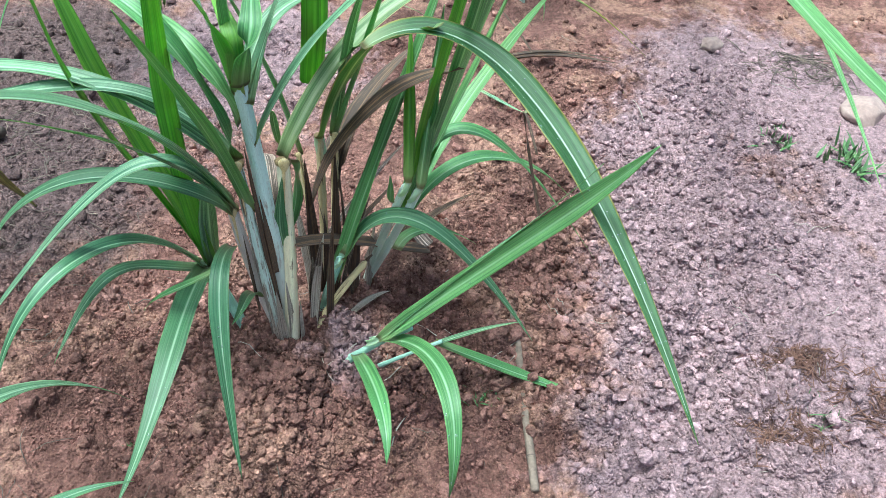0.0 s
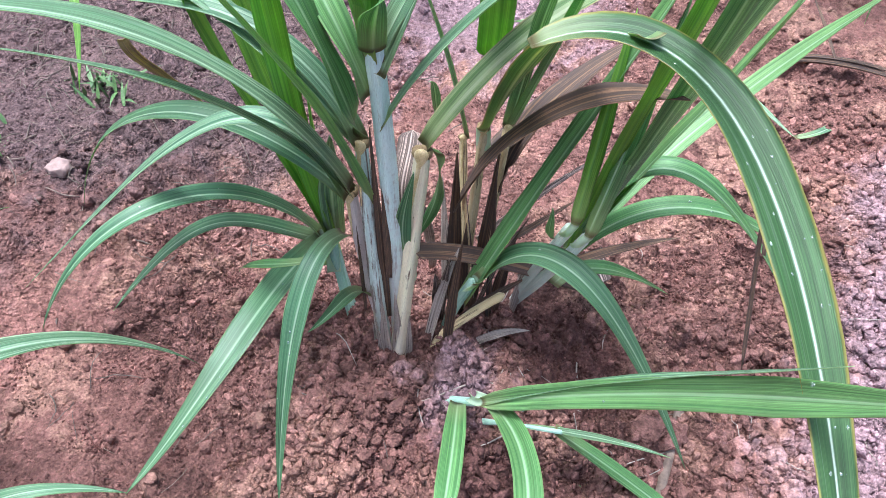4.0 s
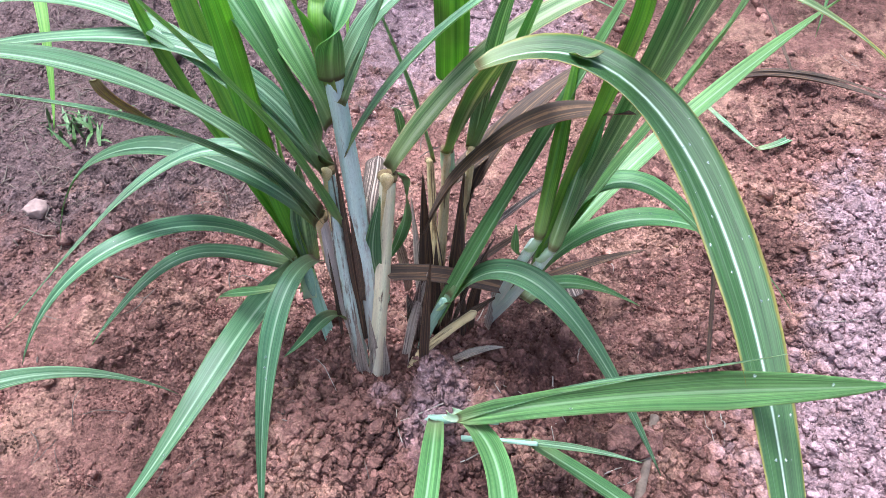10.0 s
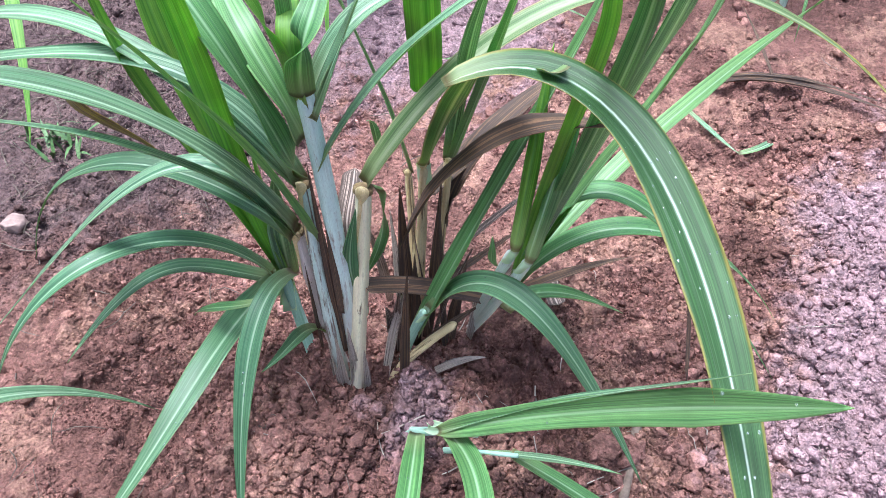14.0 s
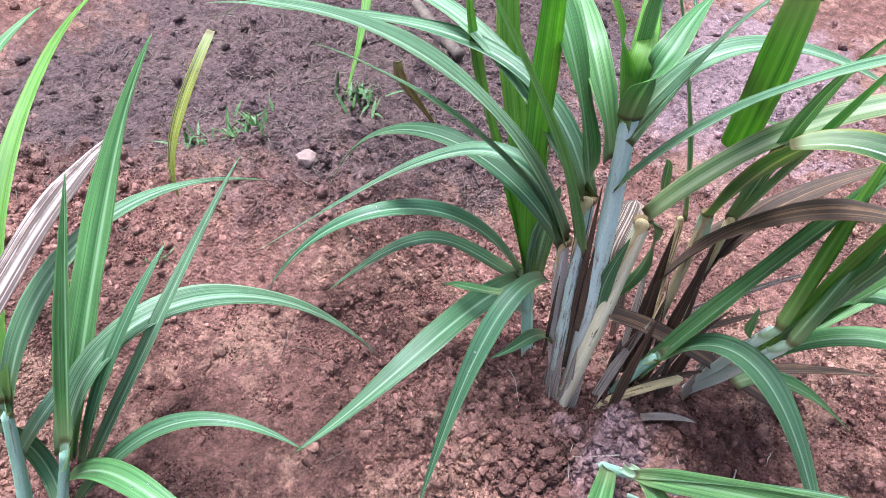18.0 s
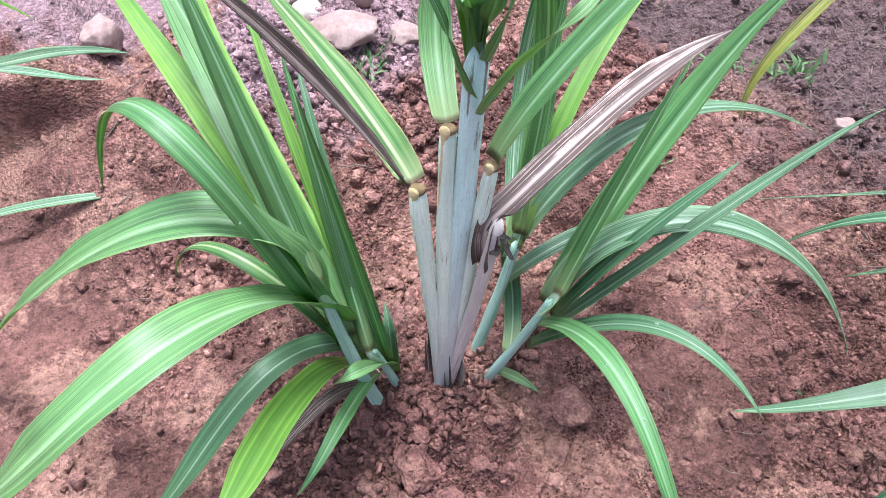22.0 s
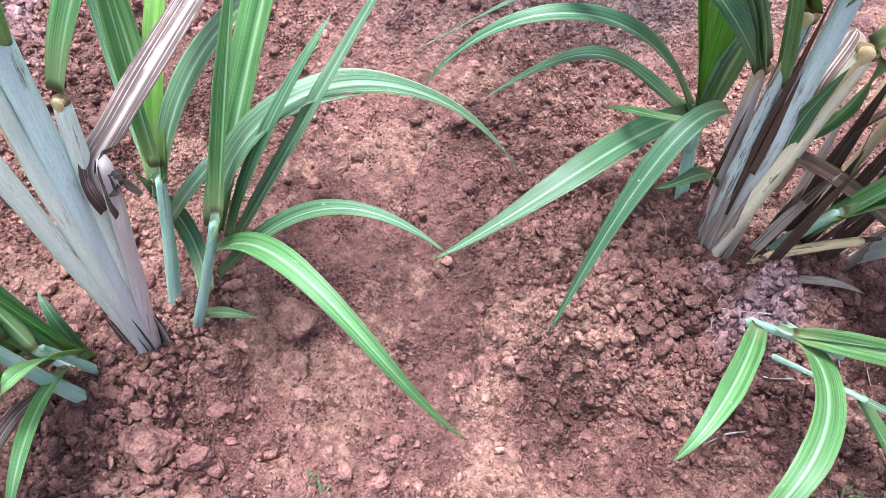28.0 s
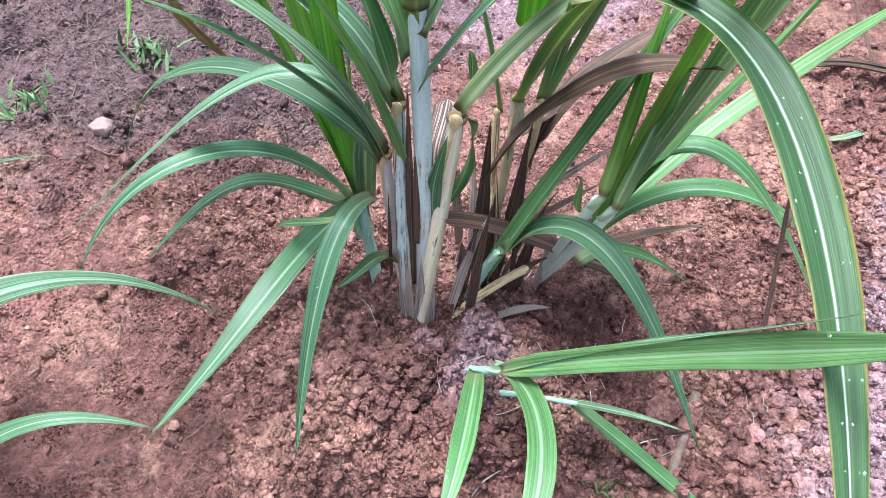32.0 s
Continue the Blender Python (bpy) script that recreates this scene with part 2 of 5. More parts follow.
    nt.links.new(b.outputs[0], ms.inputs[1])
    nt.links.new(tr.outputs[0], ms.inputs[2])
    nt.links.new(ms.outputs[0], nt.nodes["Material Output"].inputs["Surface"])
    return m


WHITE = (0.50, 0.66, 0.48)
GREEN = leaf_material("cane_leaf_green", (0.085, 0.220, 0.074), (0.190, 0.380, 0.145), WHITE, rib_width=0.10, rib_strength=0.6, gloss=0.34, line=0.14)
PALE_LEAF = leaf_material("cane_leaf_pale", (0.090, 0.204, 0.110), (0.283, 0.433, 0.283), (0.54, 0.68, 0.54), stripes=0.7, line=0.45, rib_width=0.10, gloss=0.33)
BRIGHT = leaf_material("cane_leaf_bright", (0.130, 0.310, 0.045), (0.290, 0.500, 0.085), (0.28, 0.48, 0.14), rib_strength=0.3, rib_width=0.12, stripes=0.3, thin=0.52, line=0.05, gloss=0.38)
DARK = leaf_material("cane_leaf_dark", (0.062, 0.155, 0.081), (0.149, 0.293, 0.155), (0.54, 0.69, 0.54), rib_width=0.075, rib_strength=0.6, gloss=0.30, line=0.15)
EDGED = leaf_material("cane_leaf_yellow_edge", (0.030, 0.087, 0.025), (0.060, 0.138, 0.046), (0.56, 0.66, 0.58), edge=(0.36, 0.30, 0.07), rib_width=0.055, rib_strength=0.85, line=0.1)
MID = leaf_material("cane_leaf_mid_green", (0.130, 0.280, 0.098), (0.265, 0.455, 0.190), (0.52, 0.68, 0.48), rib_width=0.10, rib_strength=0.55, gloss=0.34, line=0.18)
CREAM = leaf_material("cane_leaf_faded", (0.110, 0.193, 0.066), (0.253, 0.330, 0.165), (0.50, 0.54, 0.38), edge=(0.48, 0.40, 0.24), rib_width=0.2, rib_strength=0.7, line=0.3, burnt=0.86)
HUSK_STRIP = leaf_material("cane_husk_strip", (0.32, 0.26, 0.23), (0.52, 0.44, 0.39), (0.48, 0.41, 0.36), scorch=0.45, gloss=0.8, thin=0.1, foot=False)
YELLOW = leaf_material("cane_leaf_yellow_scorched", (0.15, 0.21, 0.025), (0.34, 0.33, 0.05), (0.4, 0.38, 0.15), edge=(0.5, 0.35, 0.05), scorch=0.62, thin=0.15)
DRY = leaf_material("cane_leaf_dry_brown", (0.065, 0.034, 0.021), (0.22, 0.125, 0.070), (0.19, 0.110, 0.062), scorch=0.80, gloss=0.75, thin=0.1, foot=False)
TAN = leaf_material("cane_leaf_dry_tan", (0.30, 0.205, 0.165), (0.50, 0.38, 0.33), (0.50, 0.40, 0.36), scorch=0.86, gloss=0.8, thin=0.12, foot=False)
STREAKED = leaf_material("cane_leaf_dead_pink", (0.26, 0.175, 0.155), (0.47, 0.36, 0.335), (0.44, 0.345, 0.325), scorch=0.92, gloss=0.8, thin=0.1, foot=False, rib_width=0.16)
CHAR = leaf_material("cane_leaf_blackened", (0.025, 0.02, 0.02), (0.09, 0.07, 0.065), (0.1, 0.08, 0.075), scorch=0.7, gloss=0.85, thin=0.05, foot=False)
HALF = leaf_material("cane_leaf_half_dry", (0.072, 0.195, 0.052), (0.195, 0.338, 0.111), (0.58, 0.62, 0.42), edge=(0.48, 0.37, 0.17), rib_width=0.13)


def sheath_material(name, top, low, streak, amount=0.0):
    """Waxy leaf sheath round the cane, dusty, with brown streaks and small dark specks."""
    m, nt, b = material(name, 0.68)
    b.inputs["Specular IOR Level"].default_value = 0.3
    uv = nt.nodes.new("ShaderNodeUVMap")
    uv.uv_map = "blade"
    rnd = node(nt, "ObjectInfo").outputs["Random"]
    off = node(nt, "CombineXYZ")
    nt.links.new(maths(nt, "MULTIPLY", rnd, 23.0), off.inputs[0])
    st = node(nt, "Mapping")
    st.inputs["Scale"].default_value = (1.0, 0.16, 1.0)
    nt.links.new(uv.outputs[0], st.inputs[0])
    nt.links.new(off.outputs[0], st.inputs["Location"])
    sp = node(nt, "Mapping")
    sp.inputs["Scale"].default_value = (1.0, 0.9, 1.0)
    nt.links.new(uv.outputs[0], sp.inputs[0])
    nt.links.new(off.outputs[0], sp.inputs["Location"])
    lines = noise_of(nt, st.outputs[0], 22.0, 4)
    wide = noise_of(nt, st.outputs[0], 4.5, 4)
    blot = noise_of(nt, sp.outputs[0], 3.0, 5, 0.7)
    dust = noise_of(nt, sp.outputs[0], 30.0, 4, 0.7)
    c = ramp(nt, wide, [(0.36, low), (0.60, top)])
    c = mix(nt, 0.35, c, ramp(nt, lines, [(0.3, 0.72), (0.6, 1.2)]), "MULTIPLY")
    c = mix(nt, 0.5, c, ramp(nt, dust, [(0.32, 0.7), (0.5, 1.12)]), "MULTIPLY")
    f = ramp(nt, maths(nt, "ADD", maths(nt, "MULTIPLY", wide, 0.6), maths(nt, "MULTIPLY", blot, 0.4)), [(0.55 - amount, 0.0), (0.61 - amount, 0.85)])
    c = mix(nt, f, c, mix(nt, lines, streak, tuple(0.35 * q for q in streak)))
    xyz = node(nt, "SeparateXYZ")
    nt.links.new(uv.outputs[0], xyz.inputs[0])
    low_end = maths(nt, "ADD", maths(nt, "MULTIPLY", xyz.outputs[1], 0.33), maths(nt, "MULTIPLY", maths(nt, "SUBTRACT", blot, 0.5), 0.5))
    c = mix(nt, ramp(nt, low_end, [(0.46, 0.0), (0.90, 0.65)]), c, mix(nt, wide, (0.42, 0.34, 0.325), (0.66, 0.59, 0.57)))
    specks = ramp(nt, blot, [(0.66, 0.0), (0.70, 0.75)])
    c = mix(nt, specks, c, tuple(0.5 * q for q in streak))
    nt.links.new(c, b.inputs["Base Color"])
    bump(nt, b, maths(nt, "ADD", lines, maths(nt, "MULTIPLY", dust, 0.4)), 0.5, 0.003)
    return m


SHEATH = sheath_material("cane_sheath_blue", (0.72, 0.77, 0.66), (0.60, 0.69, 0.59), (0.30, 0.22, 0.15), -0.035)
SHEATH_BLUE = sheath_material("cane_sheath_waxy", (0.60, 0.74, 0.71), (0.52, 0.66, 0.64), (0.20, 0.11, 0.06), -0.015)
SHEATH_RUST = sheath_material("cane_sheath_rusty", (0.58, 0.66, 0.62), (0.48, 0.58, 0.54), (0.15, 0.06, 0.025), 0.06)
SHEATH_PINK = sheath_material("cane_sheath_faded", (0.66, 0.58, 0.55), (0.52, 0.44, 0.42), (0.20, 0.13, 0.11), -0.005)
SHEATH_TAN = sheath_material("cane_sheath_tan", (0.66, 0.56, 0.34), (0.52, 0.38, 0.20), (0.17, 0.08, 0.04), 0.03)
SHEATH_GREEN = sheath_material("cane_sheath_green", (0.40, 0.56, 0.48), (0.25, 0.42, 0.29), (0.34, 0.34, 0.22), -0.04)
SHEATH_CREAM = sheath_material("cane_sheath_cream", (0.74, 0.69, 0.50), (0.66, 0.56, 0.40), (0.22, 0.13, 0.09), -0.03)


def plain_material(name, a, b_, scale, rough=0.8, relief=0.4):
    m, nt, b = material(name, rough)
    pos = node(nt, "TexCoord").outputs["Object"]
    n1, n2 = noise_of(nt, pos, scale, 5), noise_of(nt, pos, scale * 6, 4)
    c = mix(nt, 0.5, ramp(nt, n1, [(0.32, a), (0.68, b_)]), ramp(nt, n2, [(0.3, 0.55), (0.7, 1.3)]), "MULTIPLY")
    nt.links.new(c, b.inputs["Base Color"])
    bump(nt, b, n2, relief, 0.003)
    return m


COLLAR = plain_material("collar_brown", (0.11, 0.065, 0.03), (0.27, 0.19, 0.09), 90, 0.9)
HEEL = plain_material("collar_heel_cream", (0.52, 0.38, 0.17), (0.70, 0.56, 0.33), 120, 0.85)
ROCK = plain_material("pale_rock", (0.235, 0.155, 0.140), (0.355, 0.255, 0.235), 14, 0.9, 0.9)
LOGS = plain_material("dry_stalk_grey", (0.20, 0.16, 0.14), (0.42, 0.36, 0.32), 14, 0.85, 0.7)
SPLIT = plain_material("dry_split_brown", (0.10, 0.07, 0.055), (0.27, 0.20, 0.16), 24, 0.85, 0.7)
TWIG = plain_material("dry_litter_dark", (0.05, 0.035, 0.03), (0.20, 0.15, 0.125), 20, 0.9)
WEED = plain_material("weed_green", (0.05, 0.105, 0.035), (0.125, 0.21, 0.07), 40, 0.5)
ROOT = plain_material("dead_grass_red", (0.07, 0.03, 0.025), (0.20, 0.10, 0.075), 30, 0.9)


WATER, _, water = material("water_drops", 0.04)
water.inputs["Base Color"].default_value, water.inputs["Alpha"].default_value = (0.70, 0.82, 0.74, 1), 0.25
water.inputs["Specular IOR Level"].default_value = 0.9


# ---- building helpers ----
def mesh_object(name, verts, faces, mat, parent=None, label="", uvs=None, smooth=True):
    me = bpy.data.meshes.new(name)
    me.from_pydata([tuple(v) for v in verts], [], faces)
    if uvs is not None:
        layer = me.uv_layers.new(name="blade")
        idx = np.empty(len(me.loops), dtype=np.int32)
        me.loops.foreach_get("vertex_index", idx)
        layer.data.foreach_set("uv", np.asarray(uvs, dtype=np.float32)[idx].ravel())
    if smooth:
        me.polygons.foreach_set("use_smooth", np.ones(len(me.polygons), dtype=bool))
    me.materials.append(mat)
    ob = new(name, me)
    if parent is not None:
        ob.parent = parent
        ob.matrix_parent_inverse = parent.matrix_world.inverted()
    if label:
        ob["label"] = label
    return ob


def thing(name, place, label, category, group="", kind=""):
    ob = new(name)
    ob.empty_display_size = 0.05
    ob.location = place
    bpy.context.view_layer.update()
    return tagged(ob, label, category, group, kind)


def curve_points(p, n, reach=1.0):
    """n points and tangents along a cubic curve, carried on past its end where reach is over 1."""
    p = np.array(p, dtype=float)
    u = np.linspace(0, reach, n)[:, None]
    w = np.minimum(u, 1.0)
    c = (1 - w) ** 3 * p[0] + 3 * w * (1 - w) ** 2 * p[1] + 3 * w * w * (1 - w) * p[2] + w ** 3 * p[3]
    t = 3 * (1 - w) ** 2 * (p[1] - p[0]) + 6 * w * (1 - w) * (p[2] - p[1]) + 3 * w * w * (p[3] - p[2])
    over = np.maximum(u - 1.0, 0)
    sag = np.array([0, 0, -0.30]) * np.linalg.norm(t[-1])
    c = c + over * t + sag * over ** 2
    t = t + 2 * sag * over
    return c, t / np.maximum(np.linalg.norm(t, axis=1, keepdims=True), 1e-9)


def collar(cane, p0, p1, p2, p3, width, front=(0.25, -0.85, 0.3)):
    """The low brown ring round the top of a sheath, the cream heel on its front and the yellow margin below that."""
    c, t = curve_points((p0, p1, p2, p3), 12)
    d = -t[0]
    a = np.cross(d, (0.3, 0.9, 0.1))
    a /= np.linalg.norm(a)
    e = np.cross(d, a)

    def turned(rows):
        k, verts, faces = 14, [], []
        for h, r in rows:
            for j in range(k):
                th = 2 * np.pi * j / k
                wob = 1 + 0.05 * np.sin(3 * th + h * 9)
                verts.append(c[0] + d * h * width + (a * np.cos(th) + e * np.sin(th)) * r * width * wob)
        for i in range(len(rows) - 1):
            faces.extend((i * k + j, i * k + (j + 1) % k, (i + 1) * k + (j + 1) % k, (i + 1) * k + j) for j in range(k))
        faces.append(tuple(range((len(rows) - 1) * k, len(rows) * k)))
        return verts, faces
    ring = mesh_object("collar", *turned(((-0.16, 0.42), (-0.06, 0.45), (0.05, 0.45), (0.11, 0.38), (0.12, 0.30))), COLLAR, cane, "narrow brown collar")
    front = np.array(front)
    front = front - d * (front @ d)
    front /= np.linalg.norm(front)
    side = np.cross(front, d)
    verts, faces, k = [], [], 14
    for q in range(5):  # a low dome
        e = q / 4 * np.pi / 2
        for j in range(k):
            th = 2 * np.pi * j / k
            drip = 1 + 0.9 * max(0.0, -math.sin(th)) ** 3
            verts.append(c[0] + front * width * (0.36 + 0.16 * math.sin(e)) + math.cos(e) * width * 0.31 * (side * math.cos(th) + d * (math.sin(th) * drip + 0.1)))
    for i in range(4):
        faces.extend((i * k + j, i * k + (j + 1) % k, (i + 1) * k + (j + 1) % k, (i + 1) * k + j) for j in range(k))
    mesh_object("heel", verts, faces, HEEL, ring, "cream-yellow heel")
    verts, faces, rows = [], [], 9  # the yellow margin of the sheath, running down from the heel
    run = np.linspace(0.0, 0.22, rows) * (len(c) - 1)
    for i, q in enumerate(run):
        p = np.array([np.interp(q, range(len(c)), c[:, m]) for m in range(3)])
        half = width * 0.11 * (1 - i / (rows - 0.5)) ** 0.7
        shift = side * width * (0.03 + 0.14 * i / rows)
        out = front * width * (0.475 + 0.012 * i)
        verts += [p + shift + out - side * half - front * width * 0.03, p + shift + out + front * width * 0.02, p + shift + out + side * half - front * width * 0.03]
    for i in range(rows - 1):
        faces += [(i * 3 + j, i * 3 + j + 1, i * 3 + j + 4, i * 3 + j + 3) for j in range(2)]
    mesh_object("sheath_margin", verts, faces, HEEL, ring, "yellow sheath margin")
    return ring


def leaf(plant, p0, p1, p2, p3, width, mat=None, reach=1.0, twist=0.0, fold=0.30, base=0.7, label="", cut=False, name="leaf", root=None, clasp=0.02, taper=0.55, drops=0, drop_size=0.0018):
    """A blade along a cubic curve: folded along its midrib, tapering to the tip, its edges slightly waved.
    With a root its foot goes on down the cane as the top of the sheath, clasped round a cane of that thickness."""
    n, k = 32, 9
    c, t = curve_points((p0, p1, p2, p3), n, reach)
    s = np.linspace(0, 1, n)
    length = np.r_[0, np.cumsum(np.linalg.norm(np.diff(c, axis=0), axis=1))]
    if root is not None:
        a, z = np.array(root, dtype=float), np.array(p0, dtype=float)
        gap = np.linalg.norm(z - a)
        q = z - t[0] * gap * 0.4
        w = np.linspace(0, 1, 9)[:-1, None]
        lead = (1 - w) ** 2 * a + 2 * w * (1 - w) * q + w * w * z
        lead_t = 2 * (1 - w) * (q - a) + 2 * w * (z - q)
        c, t = np.r_[lead, c], np.r_[lead_t / np.linalg.norm(lead_t, axis=1, keepdims=True), t]
        s, length = np.r_[np.zeros(8), s], np.r_[gap * (w[:, 0] - 1), length]
        n += 8
    v = np.maximum(length, 0)
    narrow = np.clip((1 - s) / taper, 0, 1) ** 0.8 if not cut else np.where(s > 0.96, (1 - s) / 0.04, 1.0)
    w = width * np.minimum(base + (1 - base) * np.minimum(v / 0.09, 1) ** 0.7, 1) * np.maximum(narrow, 0.015)
    bend = 1.75 * np.exp(-v / 0.011) if root is not None else 0.7 * np.exp(-v / 0.03)
    if root is not None:
        hug = np.exp(-v / 0.03)
        w = w * (1 - hug) + np.minimum(clasp * 1.75, w * 1.1) * hug
    side = np.cross(t, (0, 0, 1.0))
    flat = np.linalg.norm(side, axis=1)
    chord = np.cross(np.array(p3, dtype=float) - np.array(p0), (0, 0, 1.0))
    chord /= max(np.linalg.norm(chord), 1e-6)
    side = np.where(flat[:, None] > 0.25, side / np.maximum(flat[:, None], 1e-6), chord)
    for i in range(1, n):
        if side[i] @ side[i - 1] < 0:
            side[i] = -side[i]
    for _ in range(3):
        side[1:-1] = (side[:-2] + side[1:-1] * 2 + side[2:]) / 4
    side -= t * (side * t).sum(1, keepdims=True)
    side /= np.maximum(np.linalg.norm(side, axis=1, keepdims=True), 1e-6)
    up = np.cross(side, t)
    a = np.radians(twist if np.isscalar(twist) else np.interp(s, np.linspace(0, 1, len(twist)), twist))
    a = np.broadcast_to(a, (n,))[:, None]
    side, up = side * np.cos(a) + up * np.sin(a), up * np.cos(a) - side * np.sin(a)
    ph, ph2 = rng.uniform(0, 6.28), rng.uniform(0, 6.28)
    verts, uvs = [], []
    for i in range(n):
        th = max(bend[i], 0.02)
        open_ = 1 - math.exp(-v[i] / 0.03)
        for j in range(k):
            x = j / (k - 1) * 2 - 1
            f = fold * (1.2 - 0.7 * s[i]) * open_
            lift = f * (abs(x) ** 1.2) + 0.06 * open_ * np.sin(length[i] * 34 + (ph if x > 0 else ph2)) * abs(x) ** 2 + (1 - math.cos(x * th)) / th
            verts.append(c[i] + side[i] * math.sin(x * th) / th * w[i] / 2 * (1 - 0.25 * f) + up[i] * lift * w[i] / 2)
            uvs.append(((x + 1) / 2, length[i]))
    faces = [(i * k + j, i * k + j + 1, (i + 1) * k + j + 1, (i + 1) * k + j) for i in range(n - 1) for j in range(k - 1)]
    ob = mesh_object(name, verts, faces, mat or GREEN, plant, label, uvs)
    thick = ob.modifiers.new("thickness", "SOLIDIFY")
    thick.thickness, thick.offset = 0.0006, 0.0
    for _ in range(drops):  # rain drops on the blade
        i, j = int(rng.integers(n // 4, n - 3)), int(rng.integers(1, k - 1))
        p, a, u2 = np.array(verts[i * k + j]), side[i], up[i] * (1 if up[i][2] > 0 else -1)
        size, grid = drop_size * rng.uniform(0.6, 1.5), []
        for ring in range(5):
            e = ring / 4 * np.pi / 2
            grid += [p + size * (np.cos(e) * (np.cos(f) * a * 0.8 + np.sin(f) * t[i] * rng.uniform(1.0, 1.15)) + np.sin(e) * u2 * 0.55) for f in np.linspace(0, 2 * np.pi, 10, endpoint=False)]
        quads = [(r * 10 + q, r * 10 + (q + 1) % 10, (r + 1) * 10 + (q + 1) % 10, (r + 1) * 10 + q) for r in range(4) for q in range(10)]
        mesh_object("water_drop", grid, quads, WATER, ob, "clear water drop")
    return ob


def stem(plant, p0, p1, p2, p3, width, mat=None, label="", name="stem", low=1.0, top=0.85, flat=0.72, tip=0.4):
    """A cane in its sheaths from its top p0 down to its foot p3, one sheath lapping over the next."""
    n, k = 26, 16
    c, t = curve_points((p0, p1, p2, p3), n)
    c[-1] = np.array(p3, dtype=float) + t[-1] * 0.07
    s = np.linspace(0, 1, n)
    r = width / 2 * (top + (low - top) * s ** 0.8) * (1 + 0.035 * np.sin(s * 17 + rng.uniform(0, 6)))
    r[0] *= tip
    ref = np.array([0.8, 0.6, 0.0])
    a = np.cross(t, ref)
    a /= np.linalg.norm(a, axis=1, keepdims=True)
    b = np.cross(t, a)
    length = np.r_[0, np.cumsum(np.linalg.norm(np.diff(c, axis=0), axis=1))]
    verts, uvs = [], []
    turn = rng.uniform(0, 6.28)
    for i in range(n):
        for j in range(k):
            th = 2 * np.pi * j / k + turn + 0.9 * s[i]
            lap = 1 + 0.16 * (j / k)
            verts.append(c[i] + r[i] * lap * (a[i] * np.cos(th) + b[i] * np.sin(th) * flat))
            uvs.append((1 - abs(2 * j / k - 1), length[i] * 6))
    faces = [(i * k + j, i * k + (j + 1) % k, (i + 1) * k + (j + 1) % k, (i + 1) * k + j) for i in range(n - 1) for j in range(k)]
    faces += [tuple(range(k))[::-1], tuple(range((n - 1) * k, n * k))]
    return mesh_object(name, verts, faces, mat or SHEATH, plant, label, uvs)


# ---- ground ----
MOUNDS = (  # x, y, reach along x, reach along y, height
    (-0.22, 0.90, 0.20, 0.17, 0.050), (-0.60, 0.10, 0.17, 0.17, 0.075), (-0.16, 0.60, 0.16, 0.09, -0.05), (-0.26, 0.53, 0.15, 0.10, -0.02),
    (-0.58, 0.66, 0.14, 0.16, -0.045), (-0.50, 0.31, 0.12, 0.10, -0.045), (-0.46, -0.10, 0.16, 0.12, -0.05), (0.12, 1.46, 0.22, 0.30, -0.075),
    (-0.86, 0.36, 0.12, 0.34, -0.10), (-0.62, 1.22, 0.22, 0.20, -0.07), (-1.35, 0.05, 0.42, 0.55, 0.15), (-1.05, 1.05, 0.25, 0.35, 0.05),
    (-1.15, -0.80, 0.30, 0.35, -0.09), (-0.95, -0.35, 0.25, 0.25, -0.05), (-0.78, 0.02, 0.10, 0.14, -0.02), (0.4, 1.4, 0.3, 0.4, 0.02),
)


def value_noise(x, y, scale, seed):
    """Smooth random heights of -1 to 1, scale lumps to the metre."""
    x, y = x * scale + seed * 17.31, y * scale + seed * 9.77
    xi, yi = np.floor(x), np.floor(y)
    fx, fy = x - xi, y - yi
    fx, fy = fx * fx * (3 - 2 * fx), fy * fy * (3 - 2 * fy)

    def h(a, b):
        v = np.sin(a * 127.1 + b * 311.7 + seed * 74.7) * 43758.5453
        return (v - np.floor(v)) * 2 - 1
    top = h(xi, yi) * (1 - fx) + h(xi + 1, yi) * fx
    low = h(xi, yi + 1) * (1 - fx) + h(xi + 1, yi + 1) * fx
    return top * (1 - fy) + low * fy


def rough_at(x, y):
    """How crumbly the soil is: most round the stools and on the path's shoulder, least on the trodden bed."""
    f = 0.32 + 0.35 * np.clip(value_noise(x, y, 4.0, 8) + 0.2, 0, 1) + 0.3 * np.clip(value_noise(x, y, 9.0, 9), 0, 1)
    for cx, cy, r, w in ((-0.28, 0.80, 0.17, 1.0), (-0.12, 0.84, 0.18, 1.1), (-0.52, 0.06, 0.16, 0.9), (0.30, 1.0, 0.22, 1.0), (0.45, 1.35, 0.28, 0.9), (-0.30, 0.66, 0.12, 0.5),
                         (0.10, 1.25, 0.2, 0.6), (-0.62, 1.0, 0.14, 0.8), (0.5, 0.8, 0.3, 0.7), (-1.3, 0.1, 0.4, 0.6), (-0.2, 0.35, 0.1, 0.5), (-0.60, 0.75, 0.12, 0.5)):
        f = f + w * np.exp(-((x - cx) ** 2 + (y - cy) ** 2) / r ** 2)
    for cx, cy, r in ((-0.42, 0.50, 0.16), (-0.62, 0.45, 0.14), (0.62, 1.02, 0.16), (-0.25, 0.45, 0.1)):
        f = f - 0.22 * np.exp(-((x - cx) ** 2 + (y - cy) ** 2) / r ** 2)
    return np.clip(f, 0.04, 1.4)


